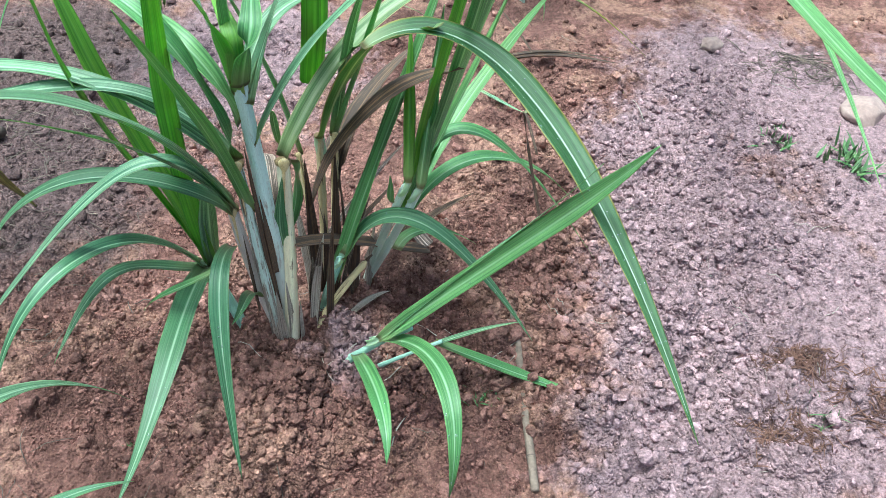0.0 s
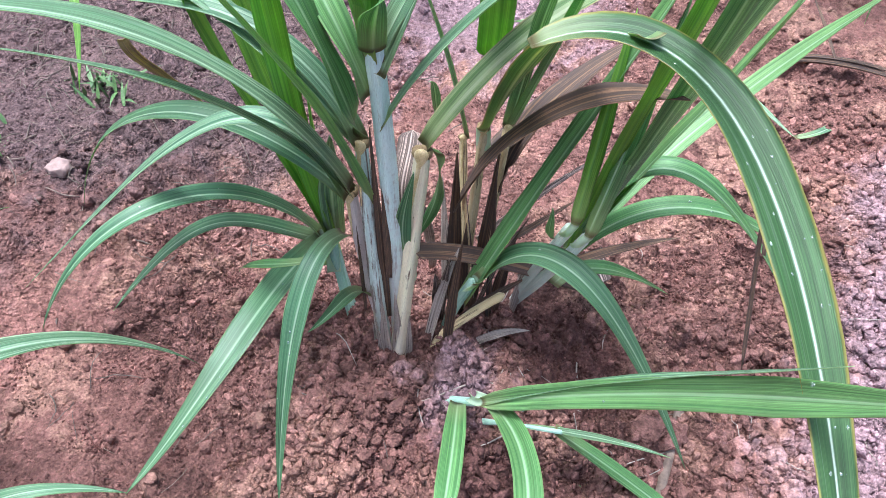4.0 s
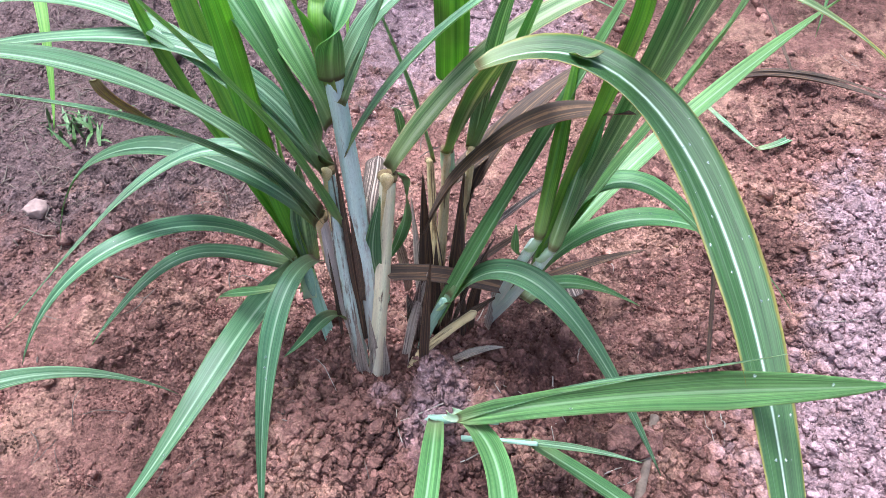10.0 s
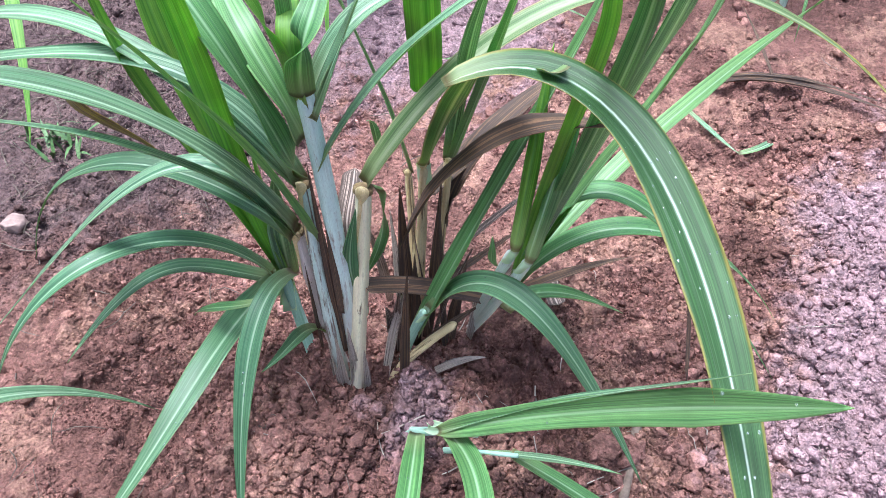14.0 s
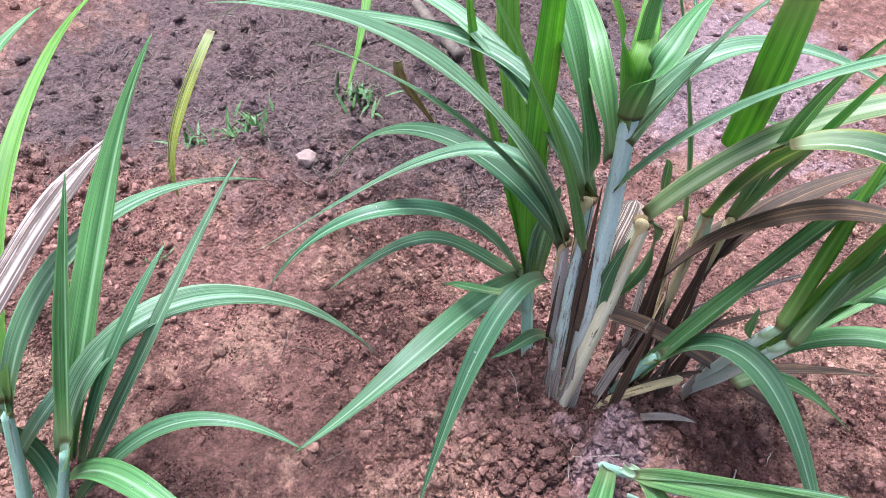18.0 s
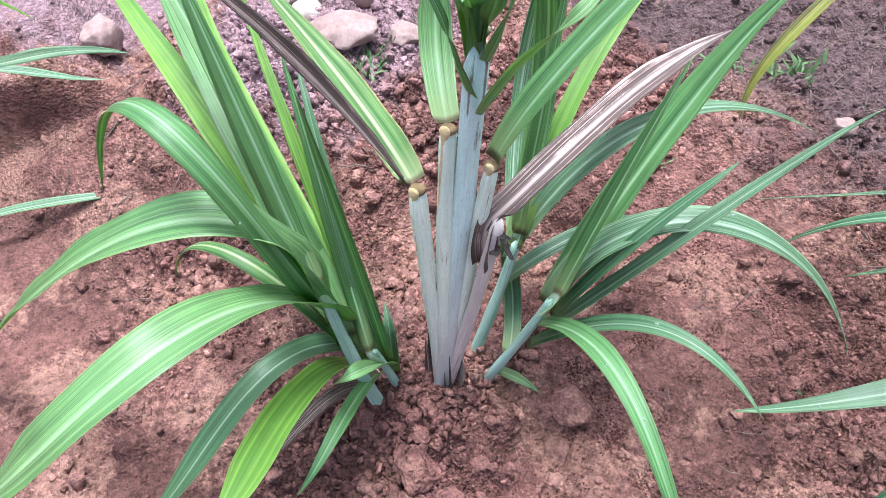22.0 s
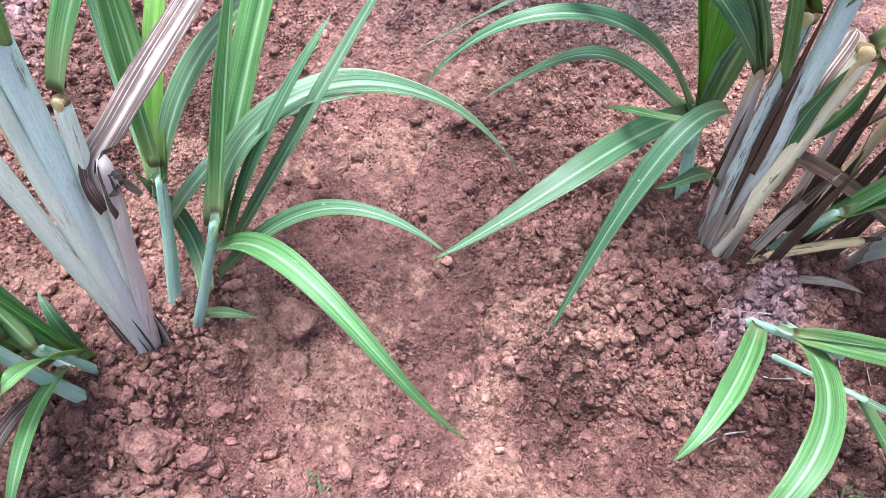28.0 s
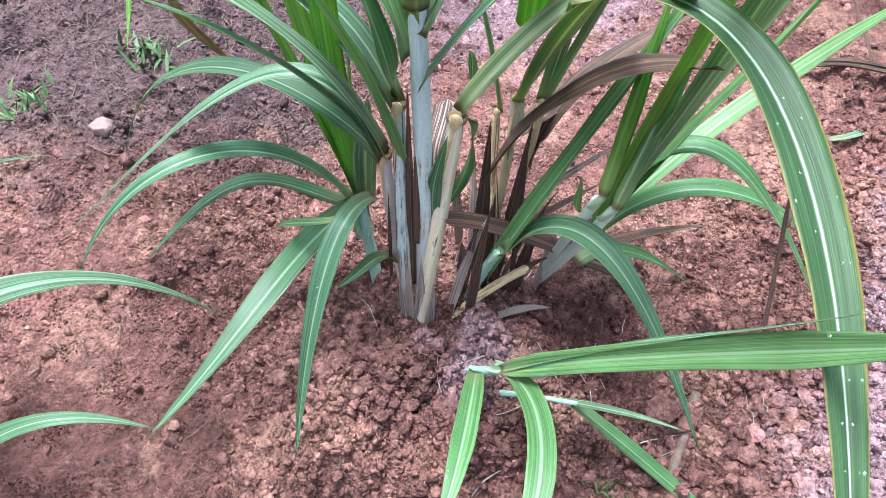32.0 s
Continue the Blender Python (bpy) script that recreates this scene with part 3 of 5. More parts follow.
def broken(x, y, scale, seed):
    """Heights of -0.5 to 0.5 of a crust broken into tilted angular pieces, scale pieces to the metre, with cracks between them."""
    x, y = x * scale + 0.35 * value_noise(x, y, scale * 0.6, seed + 3), y * scale + 0.35 * value_noise(x, y, scale * 0.6, seed + 4)
    xi, yi = np.floor(x), np.floor(y)
    first, second, top = np.full(x.shape, 9.0), np.full(x.shape, 9.0), np.zeros(x.shape)

    def chance(a, b, k):
        v = np.sin(a * 127.1 + b * 311.7 + (seed + k) * 74.7) * 43758.5453
        return v - np.floor(v)
    for i in (-1, 0, 1):
        for j in (-1, 0, 1):
            a, b = xi + i, yi + j
            dx, dy = a + chance(a, b, 0.0) - x, b + chance(a, b, 0.3) - y
            d = np.sqrt(dx * dx + dy * dy)
            nearer = d < first
            second = np.where(nearer, first, np.minimum(second, d))
            tilt = chance(a, b, 0.5) ** 1.5 + 0.7 * (chance(a, b, 0.7) - 0.5) * dx + 0.7 * (chance(a, b, 0.9) - 0.5) * dy
            top = np.where(nearer, tilt, top)
            first = np.minimum(first, d)
    return top * np.clip((second - first) / 0.22, 0, 1) ** 0.6 - 0.35


def ground_height(x, y):
    x, y = np.asarray(x, dtype=float), np.asarray(y, dtype=float)
    z = -0.012 + 0 * x
    for cx, cy, rx, ry, h in MOUNDS:
        z = z + h * np.exp(-(((x - cx) / rx) ** 2 + ((y - cy) / ry) ** 2))
    edge = -1.33 + 0.02 * value_noise(x, y, 9.0, 12) - x  # a cut bank, about a hand high
    z = z + 0.14 * np.clip(edge / 0.035, 0, 1) ** 0.7 * np.clip((-0.40 - y) / 0.12, 0, 1) * np.exp(-((x + 1.5) ** 2 + (y + 0.7) ** 2) / 1.2)
    near = np.exp(-((x + 0.2) ** 2 + (y - 0.8) ** 2) / 9.0)
    z = z + 0.012 * value_noise(x, y, 5.0, 1) + 0.013 * value_noise(x, y, 11.0, 2) * (0.4 + near)
    rough = 0.8 + 0.4 * np.clip(value_noise(x, y, 3.0, 5) * 1.6, -1, 1)
    loose = np.clip(rough_at(x, y), 0.15, 1.0)
    z = z + near * loose * (0.015 * broken(x, y, 38.0, 21) + 0.009 * broken(x, y, 78.0, 22))
    z = z + near * rough * (0.0095 * value_noise(x, y, 24.0, 3) + 0.0028 * value_noise(x, y, 61.0, 4))
    return z


def axis(a, b, step, far):
    mid = np.arange(a, b, step)
    out, d, v = [], step, 0.0
    while v < far:
        d *= 1.16
        v += d
        out.append(v)
    return np.r_[(a - np.array(out))[::-1], mid, mid[-1] + np.array(out)]


gx, gy = axis(-1.70, 1.05, 0.0046, 120.0), axis(-0.70, 2.05, 0.0046, 120.0)
GX, GY = np.meshgrid(gx, gy)
GZ = ground_height(GX, GY)


def press_lumps(count, low, high, skew, seed):
    """Half-buried lumps that stand out of the sheet itself."""
    r = np.random.default_rng(seed)
    x, y = r.uniform(-1.6, 1.05, count * 3), r.uniform(-0.45, 2.1, count * 3)
    keep = r.uniform(0, 1.2, count * 3) < rough_at(x, y)
    x, y = x[keep][:count], y[keep][:count]
    size = low + (high - low) * r.uniform(0, 1, len(x)) ** skew
    for px, py, s in zip(x, y, size):
        i0, i1 = np.searchsorted(gx, (px - s * 1.3, px + s * 1.3))
        j0, j1 = np.searchsorted(gy, (py - s * 1.3, py + s * 1.3))
        a, e, sx, sy = r.uniform(0, 3.14), r.uniform(0.65, 1.0), r.uniform(-0.5, 0.5), r.uniform(-0.5, 0.5)
        dx, dy = GX[j0:j1, i0:i1] - px, GY[j0:j1, i0:i1] - py
        u, v = (dx * math.cos(a) + dy * math.sin(a)) / s, (dy * math.cos(a) - dx * math.sin(a)) / (s * e)
        d = np.abs(u) ** 3 + np.abs(v) ** 3
        top = s * 0.75 * np.clip(1.0 - d, 0, 1) ** 0.7 * (1 + sx * u + sy * v) * r.uniform(0.4, 0.9)
        GZ[j0:j1, i0:i1] += top * np.where(d < 1, 1.0, 0.0)


press_lumps(2600, 0.010, 0.036, 2.4, 51)
nx, ny = len(gx), len(gy)
gv = np.stack([GX.ravel(), GY.ravel(), GZ.ravel()], 1)
ids = np.arange(nx * ny).reshape(ny, nx)
gf = np.stack([ids[:-1, :-1].ravel(), ids[:-1, 1:].ravel(), ids[1:, 1:].ravel(), ids[1:, :-1].ravel()], 1)
me = bpy.data.meshes.new("ground")
me.vertices.add(len(gv))
me.vertices.foreach_set("co", gv.ravel())
me.loops.add(gf.size)
me.loops.foreach_set("vertex_index", gf.ravel().astype(np.int32))
me.polygons.add(len(gf))
me.polygons.foreach_set("loop_start", np.arange(0, gf.size, 4, dtype=np.int32))
me.update(calc_edges=True)
me.polygons.foreach_set("use_smooth", np.ones(len(gf), dtype=bool))
me.materials.append(SOIL)
tagged(new("ground", me), "tilled red soil with paler trodden dust", "soil", kind="structure")


def surface(x, y):
    """The height of the finished sheet, lumps and all."""
    i, j = np.clip(np.searchsorted(gx, x), 1, nx - 1), np.clip(np.searchsorted(gy, y), 1, ny - 1)
    return (GZ[j, i] + GZ[j - 1, i] + GZ[j, i - 1] + GZ[j - 1, i - 1]) / 4

# ---- sugarcane clump with green arching and dry brown leaves ----
clump_1 = thing("cane_clump", (-0.25, 0.92, 0.02), "sugarcane clump with green arching and dry brown leaves", "sugarcane", group="sugarcane")
cane = stem(clump_1, (-0.324, 0.930, 0.332), (-0.317, 0.929, 0.220), (-0.301, 0.922, 0.110), (-0.272, 0.911, 0.003), 0.0270, mat=SHEATH_PINK, tip=0.85)
collar(cane, (-0.324, 0.930, 0.332), (-0.317, 0.929, 0.220), (-0.301, 0.922, 0.110), (-0.272, 0.911, 0.003), 0.0270)
cane = stem(clump_1, (-0.303, 0.936, 0.422), (-0.295, 0.921, 0.284), (-0.284, 0.907, 0.147), (-0.272, 0.898, 0.009), 0.0265, mat=SHEATH_RUST, tip=0.85)
collar(cane, (-0.303, 0.936, 0.422), (-0.295, 0.921, 0.284), (-0.284, 0.907, 0.147), (-0.272, 0.898, 0.009), 0.0265)
stem(clump_1, (-0.279, 0.936, 0.610), (-0.272, 0.942, 0.450), (-0.261, 0.934, 0.200), (-0.256, 0.912, 0.011), 0.0320, mat=SHEATH_BLUE, tip=0.7)
cane = stem(clump_1, (-0.238, 0.972, 0.399), (-0.239, 0.941, 0.275), (-0.244, 0.913, 0.151), (-0.250, 0.892, 0.025), 0.0300, mat=SHEATH_CREAM, tip=0.85)
collar(cane, (-0.238, 0.972, 0.399), (-0.239, 0.941, 0.275), (-0.244, 0.913, 0.151), (-0.250, 0.892, 0.025), 0.0300)
cane = stem(clump_1, (-0.243, 1.123, 0.292), (-0.228, 1.097, 0.197), (-0.218, 1.072, 0.100), (-0.209, 1.048, 0.003), 0.0172, mat=SHEATH_TAN, tip=0.85)
collar(cane, (-0.243, 1.123, 0.292), (-0.228, 1.097, 0.197), (-0.218, 1.072, 0.100), (-0.209, 1.048, 0.003), 0.0172)
cane = stem(clump_1, (-0.190, 1.058, 0.387), (-0.193, 1.051, 0.258), (-0.198, 1.042, 0.128), (-0.201, 1.031, -0.002), 0.0199, mat=SHEATH_TAN, tip=0.85)
collar(cane, (-0.190, 1.058, 0.387), (-0.193, 1.051, 0.258), (-0.198, 1.042, 0.128), (-0.201, 1.031, -0.002), 0.0199)
cane = stem(clump_1, (-0.170, 1.102, 0.359), (-0.173, 1.082, 0.241), (-0.177, 1.062, 0.123), (-0.190, 1.041, 0.005), 0.0185, mat=SHEATH_TAN, tip=0.85)
collar(cane, (-0.170, 1.102, 0.359), (-0.173, 1.082, 0.241), (-0.177, 1.062, 0.123), (-0.190, 1.041, 0.005), 0.0185)
stem(clump_1, (-0.017, 0.972, 0.343), (-0.036, 0.991, 0.273), (-0.082, 1.038, 0.116), (-0.124, 1.079, -0.009), 0.0170, tip=0.7, mat=SHEATH)
stem(clump_1, (-0.038, 0.972, 0.352), (-0.057, 0.995, 0.284), (-0.094, 1.045, 0.129), (-0.121, 1.082, 0.001), 0.0175, tip=0.7, mat=SHEATH)
stem(clump_1, (-0.406, 0.982, 0.128), (-0.393, 0.971, 0.102), (-0.366, 0.947, 0.043), (-0.344, 0.927, -0.006), 0.0273, mat=SHEATH_GREEN, tip=0.7)
stem(clump_1, (-0.111, 0.969, 0.167), (-0.150, 0.955, 0.122), (-0.182, 0.941, 0.072), (-0.210, 0.927, 0.020), 0.0146, mat=SHEATH_TAN)
stem(clump_1, (-0.156, 0.960, 0.188), (-0.173, 0.960, 0.131), (-0.195, 0.961, 0.076), (-0.200, 0.964, 0.020), 0.0184, mat=SHEATH_GREEN)
leaf(clump_1, (-0.304, 0.934, 0.415), (-0.422, 0.917, 0.585), (-0.625, 0.988, 0.658), (-0.984, 0.943, 0.433), 0.0338, mat=PALE_LEAF, base=0.7, taper=0.4, reach=1.15)
leaf(clump_1, (-0.315, 0.916, 0.349), (-0.384, 0.882, 0.550), (-0.467, 0.787, 0.660), (-0.527, 0.689, 0.701), 0.0432, mat=PALE_LEAF, base=0.8, taper=0.4, reach=1.2)
leaf(clump_1, (-0.319, 0.916, 0.346), (-0.380, 0.880, 0.491), (-0.444, 0.783, 0.590), (-0.448, 0.696, 0.671), 0.0231, mat=PALE_LEAF, base=0.9, taper=0.5, reach=1.2)
leaf(clump_1, (-0.318, 0.912, 0.339), (-0.404, 0.906, 0.585), (-0.512, 0.837, 0.425), (-0.846, 0.743, 0.050), 0.0348, mat=PALE_LEAF, base=0.9)
leaf(clump_1, (-0.321, 0.920, 0.334), (-0.434, 0.919, 0.442), (-0.652, 0.884, 0.480), (-0.730, 0.835, 0.214), 0.0374, mat=DARK, base=0.9, taper=0.5)
leaf(clump_1, (-0.303, 0.932, 0.425), (-0.414, 0.961, 0.638), (-0.596, 0.901, 0.561), (-0.938, 0.911, 0.445), 0.0333, mat=PALE_LEAF, base=0.8, reach=1.2)
leaf(clump_1, (-0.293, 0.922, 0.331), (-0.309, 0.877, 0.547), (-0.335, 0.789, 0.693), (-0.340, 0.741, 0.788), 0.0308, mat=MID, base=0.8, taper=0.6)
leaf(clump_1, (-0.300, 0.928, 0.436), (-0.302, 0.884, 0.601), (-0.347, 0.886, 0.689), (-0.416, 0.929, 0.703), 0.0382, mat=GREEN, base=0.7, reach=1.6)
leaf(clump_1, (-0.284, 0.929, 0.504), (-0.294, 0.915, 0.584), (-0.325, 0.923, 0.624), (-0.367, 0.963, 0.634), 0.0374, mat=MID, base=0.7, reach=1.9)
leaf(clump_1, (-0.281, 0.929, 0.552), (-0.281, 0.918, 0.614), (-0.286, 0.908, 0.658), (-0.294, 0.904, 0.684), 0.0333, mat=BRIGHT, base=0.8, reach=1.9)
leaf(clump_1, (-0.270, 0.924, 0.571), (-0.250, 0.892, 0.645), (-0.237, 0.892, 0.669), (-0.241, 0.924, 0.683), 0.0340, mat=GREEN, base=0.9, reach=1.9)
leaf(clump_1, (-0.275, 0.928, 0.573), (-0.267, 0.906, 0.645), (-0.261, 0.903, 0.657), (-0.278, 0.938, 0.667), 0.0281, mat=BRIGHT, base=0.9, reach=1.9)
leaf(clump_1, (-0.264, 0.925, 0.542), (-0.256, 0.954, 0.580), (-0.241, 0.966, 0.613), (-0.223, 0.973, 0.658), 0.0228, mat=PALE_LEAF, base=0.8, reach=1.9)
leaf(clump_1, (-0.273, 0.939, 0.552), (-0.246, 1.018, 0.693), (-0.146, 1.108, 0.657), (-0.005, 1.277, 0.495), 0.0339, mat=PALE_LEAF, base=0.7, taper=0.5)
leaf(clump_1, (-0.266, 0.923, 0.468), (-0.168, 0.974, 0.683), (0.019, 0.981, 0.808), (0.141, 0.908, 0.833), 0.0281, mat=PALE_LEAF, base=0.45, taper=0.3)
leaf(clump_1, (-0.240, 0.981, 0.397), (-0.113, 1.100, 0.656), (0.094, 1.249, 0.726), (0.426, 1.321, 0.399), 0.0420, mat=CREAM, base=0.7, taper=0.5)
leaf(clump_1, (-0.167, 0.955, 0.136), (-0.091, 1.021, 0.379), (-0.021, 1.045, 0.556), (0.008, 1.049, 0.663), 0.0383, mat=GREEN, base=0.8, reach=1.6)
leaf(clump_1, (-0.048, 1.042, 0.188), (0.009, 1.107, 0.542), (0.141, 1.059, 0.396), (0.381, 1.162, -0.022), 0.0391, mat=GREEN, base=0.8, drops=5)
leaf(clump_1, (-0.049, 1.050, 0.180), (0.030, 1.094, 0.379), (0.199, 1.155, 0.326), (0.360, 1.258, 0.020), 0.0364, mat=GREEN, base=0.8, drops=5)
leaf(clump_1, (-0.046, 1.035, 0.198), (0.023, 1.009, 0.494), (0.058, 0.968, 0.661), (0.065, 0.928, 0.745), 0.0290, mat=GREEN, base=0.6, reach=1.6)
leaf(clump_1, (-0.041, 1.040, 0.210), (0.029, 1.030, 0.476), (0.075, 1.003, 0.641), (0.089, 0.985, 0.717), 0.0370, mat=PALE_LEAF, base=0.6, reach=1.6)
leaf(clump_1, (-0.047, 1.038, 0.207), (0.041, 1.082, 0.448), (0.102, 1.084, 0.578), (0.119, 1.071, 0.674), 0.0290, mat=MID, base=0.6, reach=1.6)
leaf(clump_1, (-0.046, 1.041, 0.206), (0.018, 1.288, 0.231), (0.182, 1.450, 0.369), (0.252, 1.399, 0.514), 0.0330, mat=MID, base=0.6, reach=1.35)
leaf(clump_1, (-0.043, 1.030, 0.197), (-0.013, 1.003, 0.492), (0.034, 0.961, 0.660), (0.037, 0.911, 0.749), 0.0220, mat=BRIGHT, base=0.6, reach=1.6)
leaf(clump_1, (-0.044, 1.036, 0.192), (-0.029, 1.052, 0.402), (0.008, 1.043, 0.528), (0.028, 1.040, 0.600), 0.0230, mat=DARK, base=0.6)
leaf(clump_1, (-0.058, 1.052, 0.115), (-0.029, 1.119, 0.142), (0.071, 1.160, 0.062), (0.119, 1.243, -0.060), 0.0318, mat=GREEN, base=0.8)
leaf(clump_1, (-0.404, 0.980, 0.139), (-0.464, 0.967, 0.355), (-0.515, 0.930, 0.512), (-0.522, 0.931, 0.620), 0.0360, mat=BRIGHT, base=0.8, reach=1.7)
leaf(clump_1, (-0.404, 0.985, 0.139), (-0.445, 0.986, 0.331), (-0.497, 0.991, 0.482), (-0.518, 1.008, 0.577), 0.0400, mat=BRIGHT, base=0.8, reach=1.7)
leaf(clump_1, (-0.401, 0.983, 0.139), (-0.406, 0.936, 0.383), (-0.374, 0.904, 0.572), (-0.346, 0.858, 0.699), 0.0330, mat=BRIGHT, base=0.8, reach=1.7)
leaf(clump_1, (-0.395, 0.982, 0.140), (-0.409, 0.969, 0.300), (-0.400, 0.978, 0.423), (-0.400, 0.979, 0.502), 0.0340, mat=BRIGHT, base=0.8)
leaf(clump_1, (-0.396, 0.987, 0.131), (-0.388, 0.973, 0.239), (-0.372, 0.963, 0.331), (-0.356, 0.949, 0.400), 0.0396, mat=PALE_LEAF, base=0.8)
leaf(clump_1, (-0.242, 1.125, 0.294), (-0.257, 1.100, 0.446), (-0.288, 1.077, 0.575), (-0.316, 1.059, 0.664), 0.0251, mat=PALE_LEAF, base=0.9, reach=1.5)
leaf(clump_1, (-0.169, 1.102, 0.359), (-0.145, 1.071, 0.485), (-0.128, 1.047, 0.586), (-0.108, 1.029, 0.650), 0.0228, mat=PALE_LEAF, base=0.9, reach=1.6)
leaf(clump_1, (-0.168, 1.106, 0.352), (-0.125, 1.071, 0.487), (-0.095, 1.051, 0.590), (-0.078, 1.040, 0.650), 0.0208, mat=MID, base=0.9, reach=1.6)
leaf(clump_1, (0.003, 0.897, 0.690), (-0.047, 0.986, 0.624), (-0.116, 1.071, 0.552), (-0.193, 1.160, 0.481), 0.0278, mat=GREEN, base=0.9, cut=True)
leaf(clump_1, (-0.183, 1.052, 0.387), (-0.149, 1.051, 0.507), (-0.098, 0.981, 0.611), (-0.059, 0.875, 0.692), 0.0361, mat=HALF, cut=False, base=0.9, reach=0.93, twist=(0, 3, 5, 5), root=(-0.183, 1.050, 0.352), clasp=0.019)
leaf(clump_1, (-0.092, 0.878, 0.667), (0.038, 0.983, 0.719), (0.206, 0.830, 0.599), (0.295, 0.431, 0.462), 0.0485, mat=EDGED, base=0.3, taper=0.4, drops=70, drop_size=0.0011)
leaf(clump_1, (-0.166, 1.013, 0.735), (-0.168, 1.009, 0.638), (-0.184, 1.067, 0.553), (-0.203, 1.106, 0.457), 0.0428, mat=BRIGHT, cut=True, twist=(0, 0, 0, 0))
leaf(clump_1, (-0.419, 0.975, 0.138), (-0.485, 0.921, 0.344), (-0.585, 0.741, 0.396), (-0.646, 0.645, 0.199), 0.0392, mat=DARK, drops=4, root=(-0.404, 0.964, 0.109), clasp=0.026)
leaf(clump_1, (-0.417, 0.974, 0.131), (-0.520, 0.908, 0.203), (-0.518, 0.870, 0.301), (-0.574, 0.703, 0.206), 0.0355, mat=DARK, drops=4, root=(-0.398, 0.958, 0.092), clasp=0.0272)
leaf(clump_1, (-0.411, 0.972, 0.138), (-0.417, 0.817, 0.203), (-0.407, 0.672, 0.156), (-0.457, 0.525, 0.097), 0.0480, mat=DARK, drops=6, root=(-0.387, 0.952, 0.089), clasp=0.0283)
leaf(clump_1, (-0.329, 0.912, 0.259), (-0.343, 0.824, 0.335), (-0.321, 0.711, 0.197), (-0.300, 0.615, 0.006), 0.0340, mat=DARK, drops=4)
leaf(clump_1, (-0.303, 0.910, 0.131), (-0.314, 0.887, 0.188), (-0.299, 0.829, 0.203), (-0.312, 0.772, 0.222), 0.0274, mat=DARK, twist=(0, 0, 0, 0))
leaf(clump_1, (-0.147, 0.961, 0.188), (-0.073, 0.987, 0.359), (0.039, 0.938, 0.311), (0.200, 0.864, 0.073), 0.0440, mat=DARK, drops=4, root=(-0.158, 0.961, 0.154), clasp=0.0175)
leaf(clump_1, (-0.237, 0.932, 0.213), (-0.260, 0.924, 0.274), (-0.245, 0.932, 0.331), (-0.237, 0.944, 0.390), 0.0261, reach=1.0, mat=DARK, twist=(0, -17, -25, -25), root=(-0.239, 0.923, 0.167), clasp=0.0237)
leaf(clump_1, (-0.210, 1.024, 0.250), (-0.162, 1.033, 0.413), (-0.058, 1.024, 0.540), (0.046, 0.973, 0.582), 0.0440, mat=DRY, base=0.5, taper=0.3, twist=(0, -10, -15, -15))
leaf(clump_1, (-0.190, 1.073, 0.311), (-0.166, 1.149, 0.318), (-0.117, 1.225, 0.357), (-0.069, 1.276, 0.395), 0.0411, mat=DRY, base=0.6, taper=0.4)
leaf(clump_1, (-0.188, 1.058, 0.151), (-0.139, 1.111, 0.194), (-0.091, 1.172, 0.232), (-0.040, 1.233, 0.250), 0.0134, mat=TAN, base=0.9)
leaf(clump_1, (-0.180, 1.055, 0.117), (-0.140, 1.090, 0.140), (-0.102, 1.128, 0.170), (-0.062, 1.163, 0.200), 0.0136, mat=DRY, base=0.9)
leaf(clump_1, (-0.167, 1.098, 0.288), (-0.161, 1.127, 0.333), (-0.126, 1.179, 0.381), (-0.074, 1.233, 0.413), 0.0391, mat=DRY, reach=1.35, root=(-0.169, 1.090, 0.242), clasp=0.0184)
leaf(clump_1, (-0.229, 0.929, 0.247), (-0.160, 1.012, 0.190), (-0.076, 1.067, 0.107), (0.008, 1.138, 0.028), 0.0374, mat=DRY, reach=1.0, cut=True, base=0.9, twist=(0, -3, -5, -5))
fallen = thing("fallen_leaf", (0.172, 1.915, float(surface(0.172, 1.915))), "long dry brown cane leaf rolled up on red soil", "dead leaf")
for rise, wide, kick in ((0.020, 0.026, 0.0), (0.026, 0.014, 0.012)):
    p = [(x, y + kick, float(surface(x, y)) + rise + h) for x, y, h in ((0.172, 1.905, 0.0), (0.284, 1.931, 0.02), (0.392, 1.910, 0.02), (0.560, 1.915, 0.0))]
    leaf(fallen, *p, wide, DRY, fold=0.9, base=0.5, taper=0.5)
p = [(0.30, 1.93, 0.03), (0.27, 1.96, 0.06), (0.24, 2.02, 0.09), (0.20, 2.10, 0.10)]
leaf(fallen, *[(x, y, float(surface(x, y)) + h) for x, y, h in p], 0.010, DRY, fold=0.6)
leaf(clump_1, (0.160, 0.906, 0.479), (0.132, 1.026, 0.544), (0.156, 1.080, 0.425), (0.212, 0.939, 0.229), 0.0055, mat=DRY, reach=1.0, cut=True, twist=(0, -24, -35, -35))
leaf(clump_1, (-0.249, 0.957, 0.287), (-0.270, 0.939, 0.336), (-0.265, 0.988, 0.349), (-0.284, 1.037, 0.362), 0.0364, mat=TAN, reach=1.0, cut=True, base=0.9, root=(-0.252, 0.944, 0.230), clasp=0.0247)
leaf(clump_1, (-0.267, 1.093, 0.334), (-0.273, 1.082, 0.376), (-0.268, 1.085, 0.420), (-0.264, 1.048, 0.442), 0.0157, mat=PALE_LEAF, twist=(0, 0, 0, 0))
leaf(clump_1, (0.129, 1.814, -0.010), (0.174, 1.772, -0.011), (0.218, 1.731, -0.011), (0.263, 1.696, -0.010), 0.0147, mat=PALE_LEAF, reach=1.0)
leaf(clump_1, (0.263, 1.694, -0.009), (0.342, 1.748, -0.012), (0.378, 1.852, -0.012), (0.427, 1.966, -0.008), 0.0182, mat=PALE_LEAF, reach=1.0)
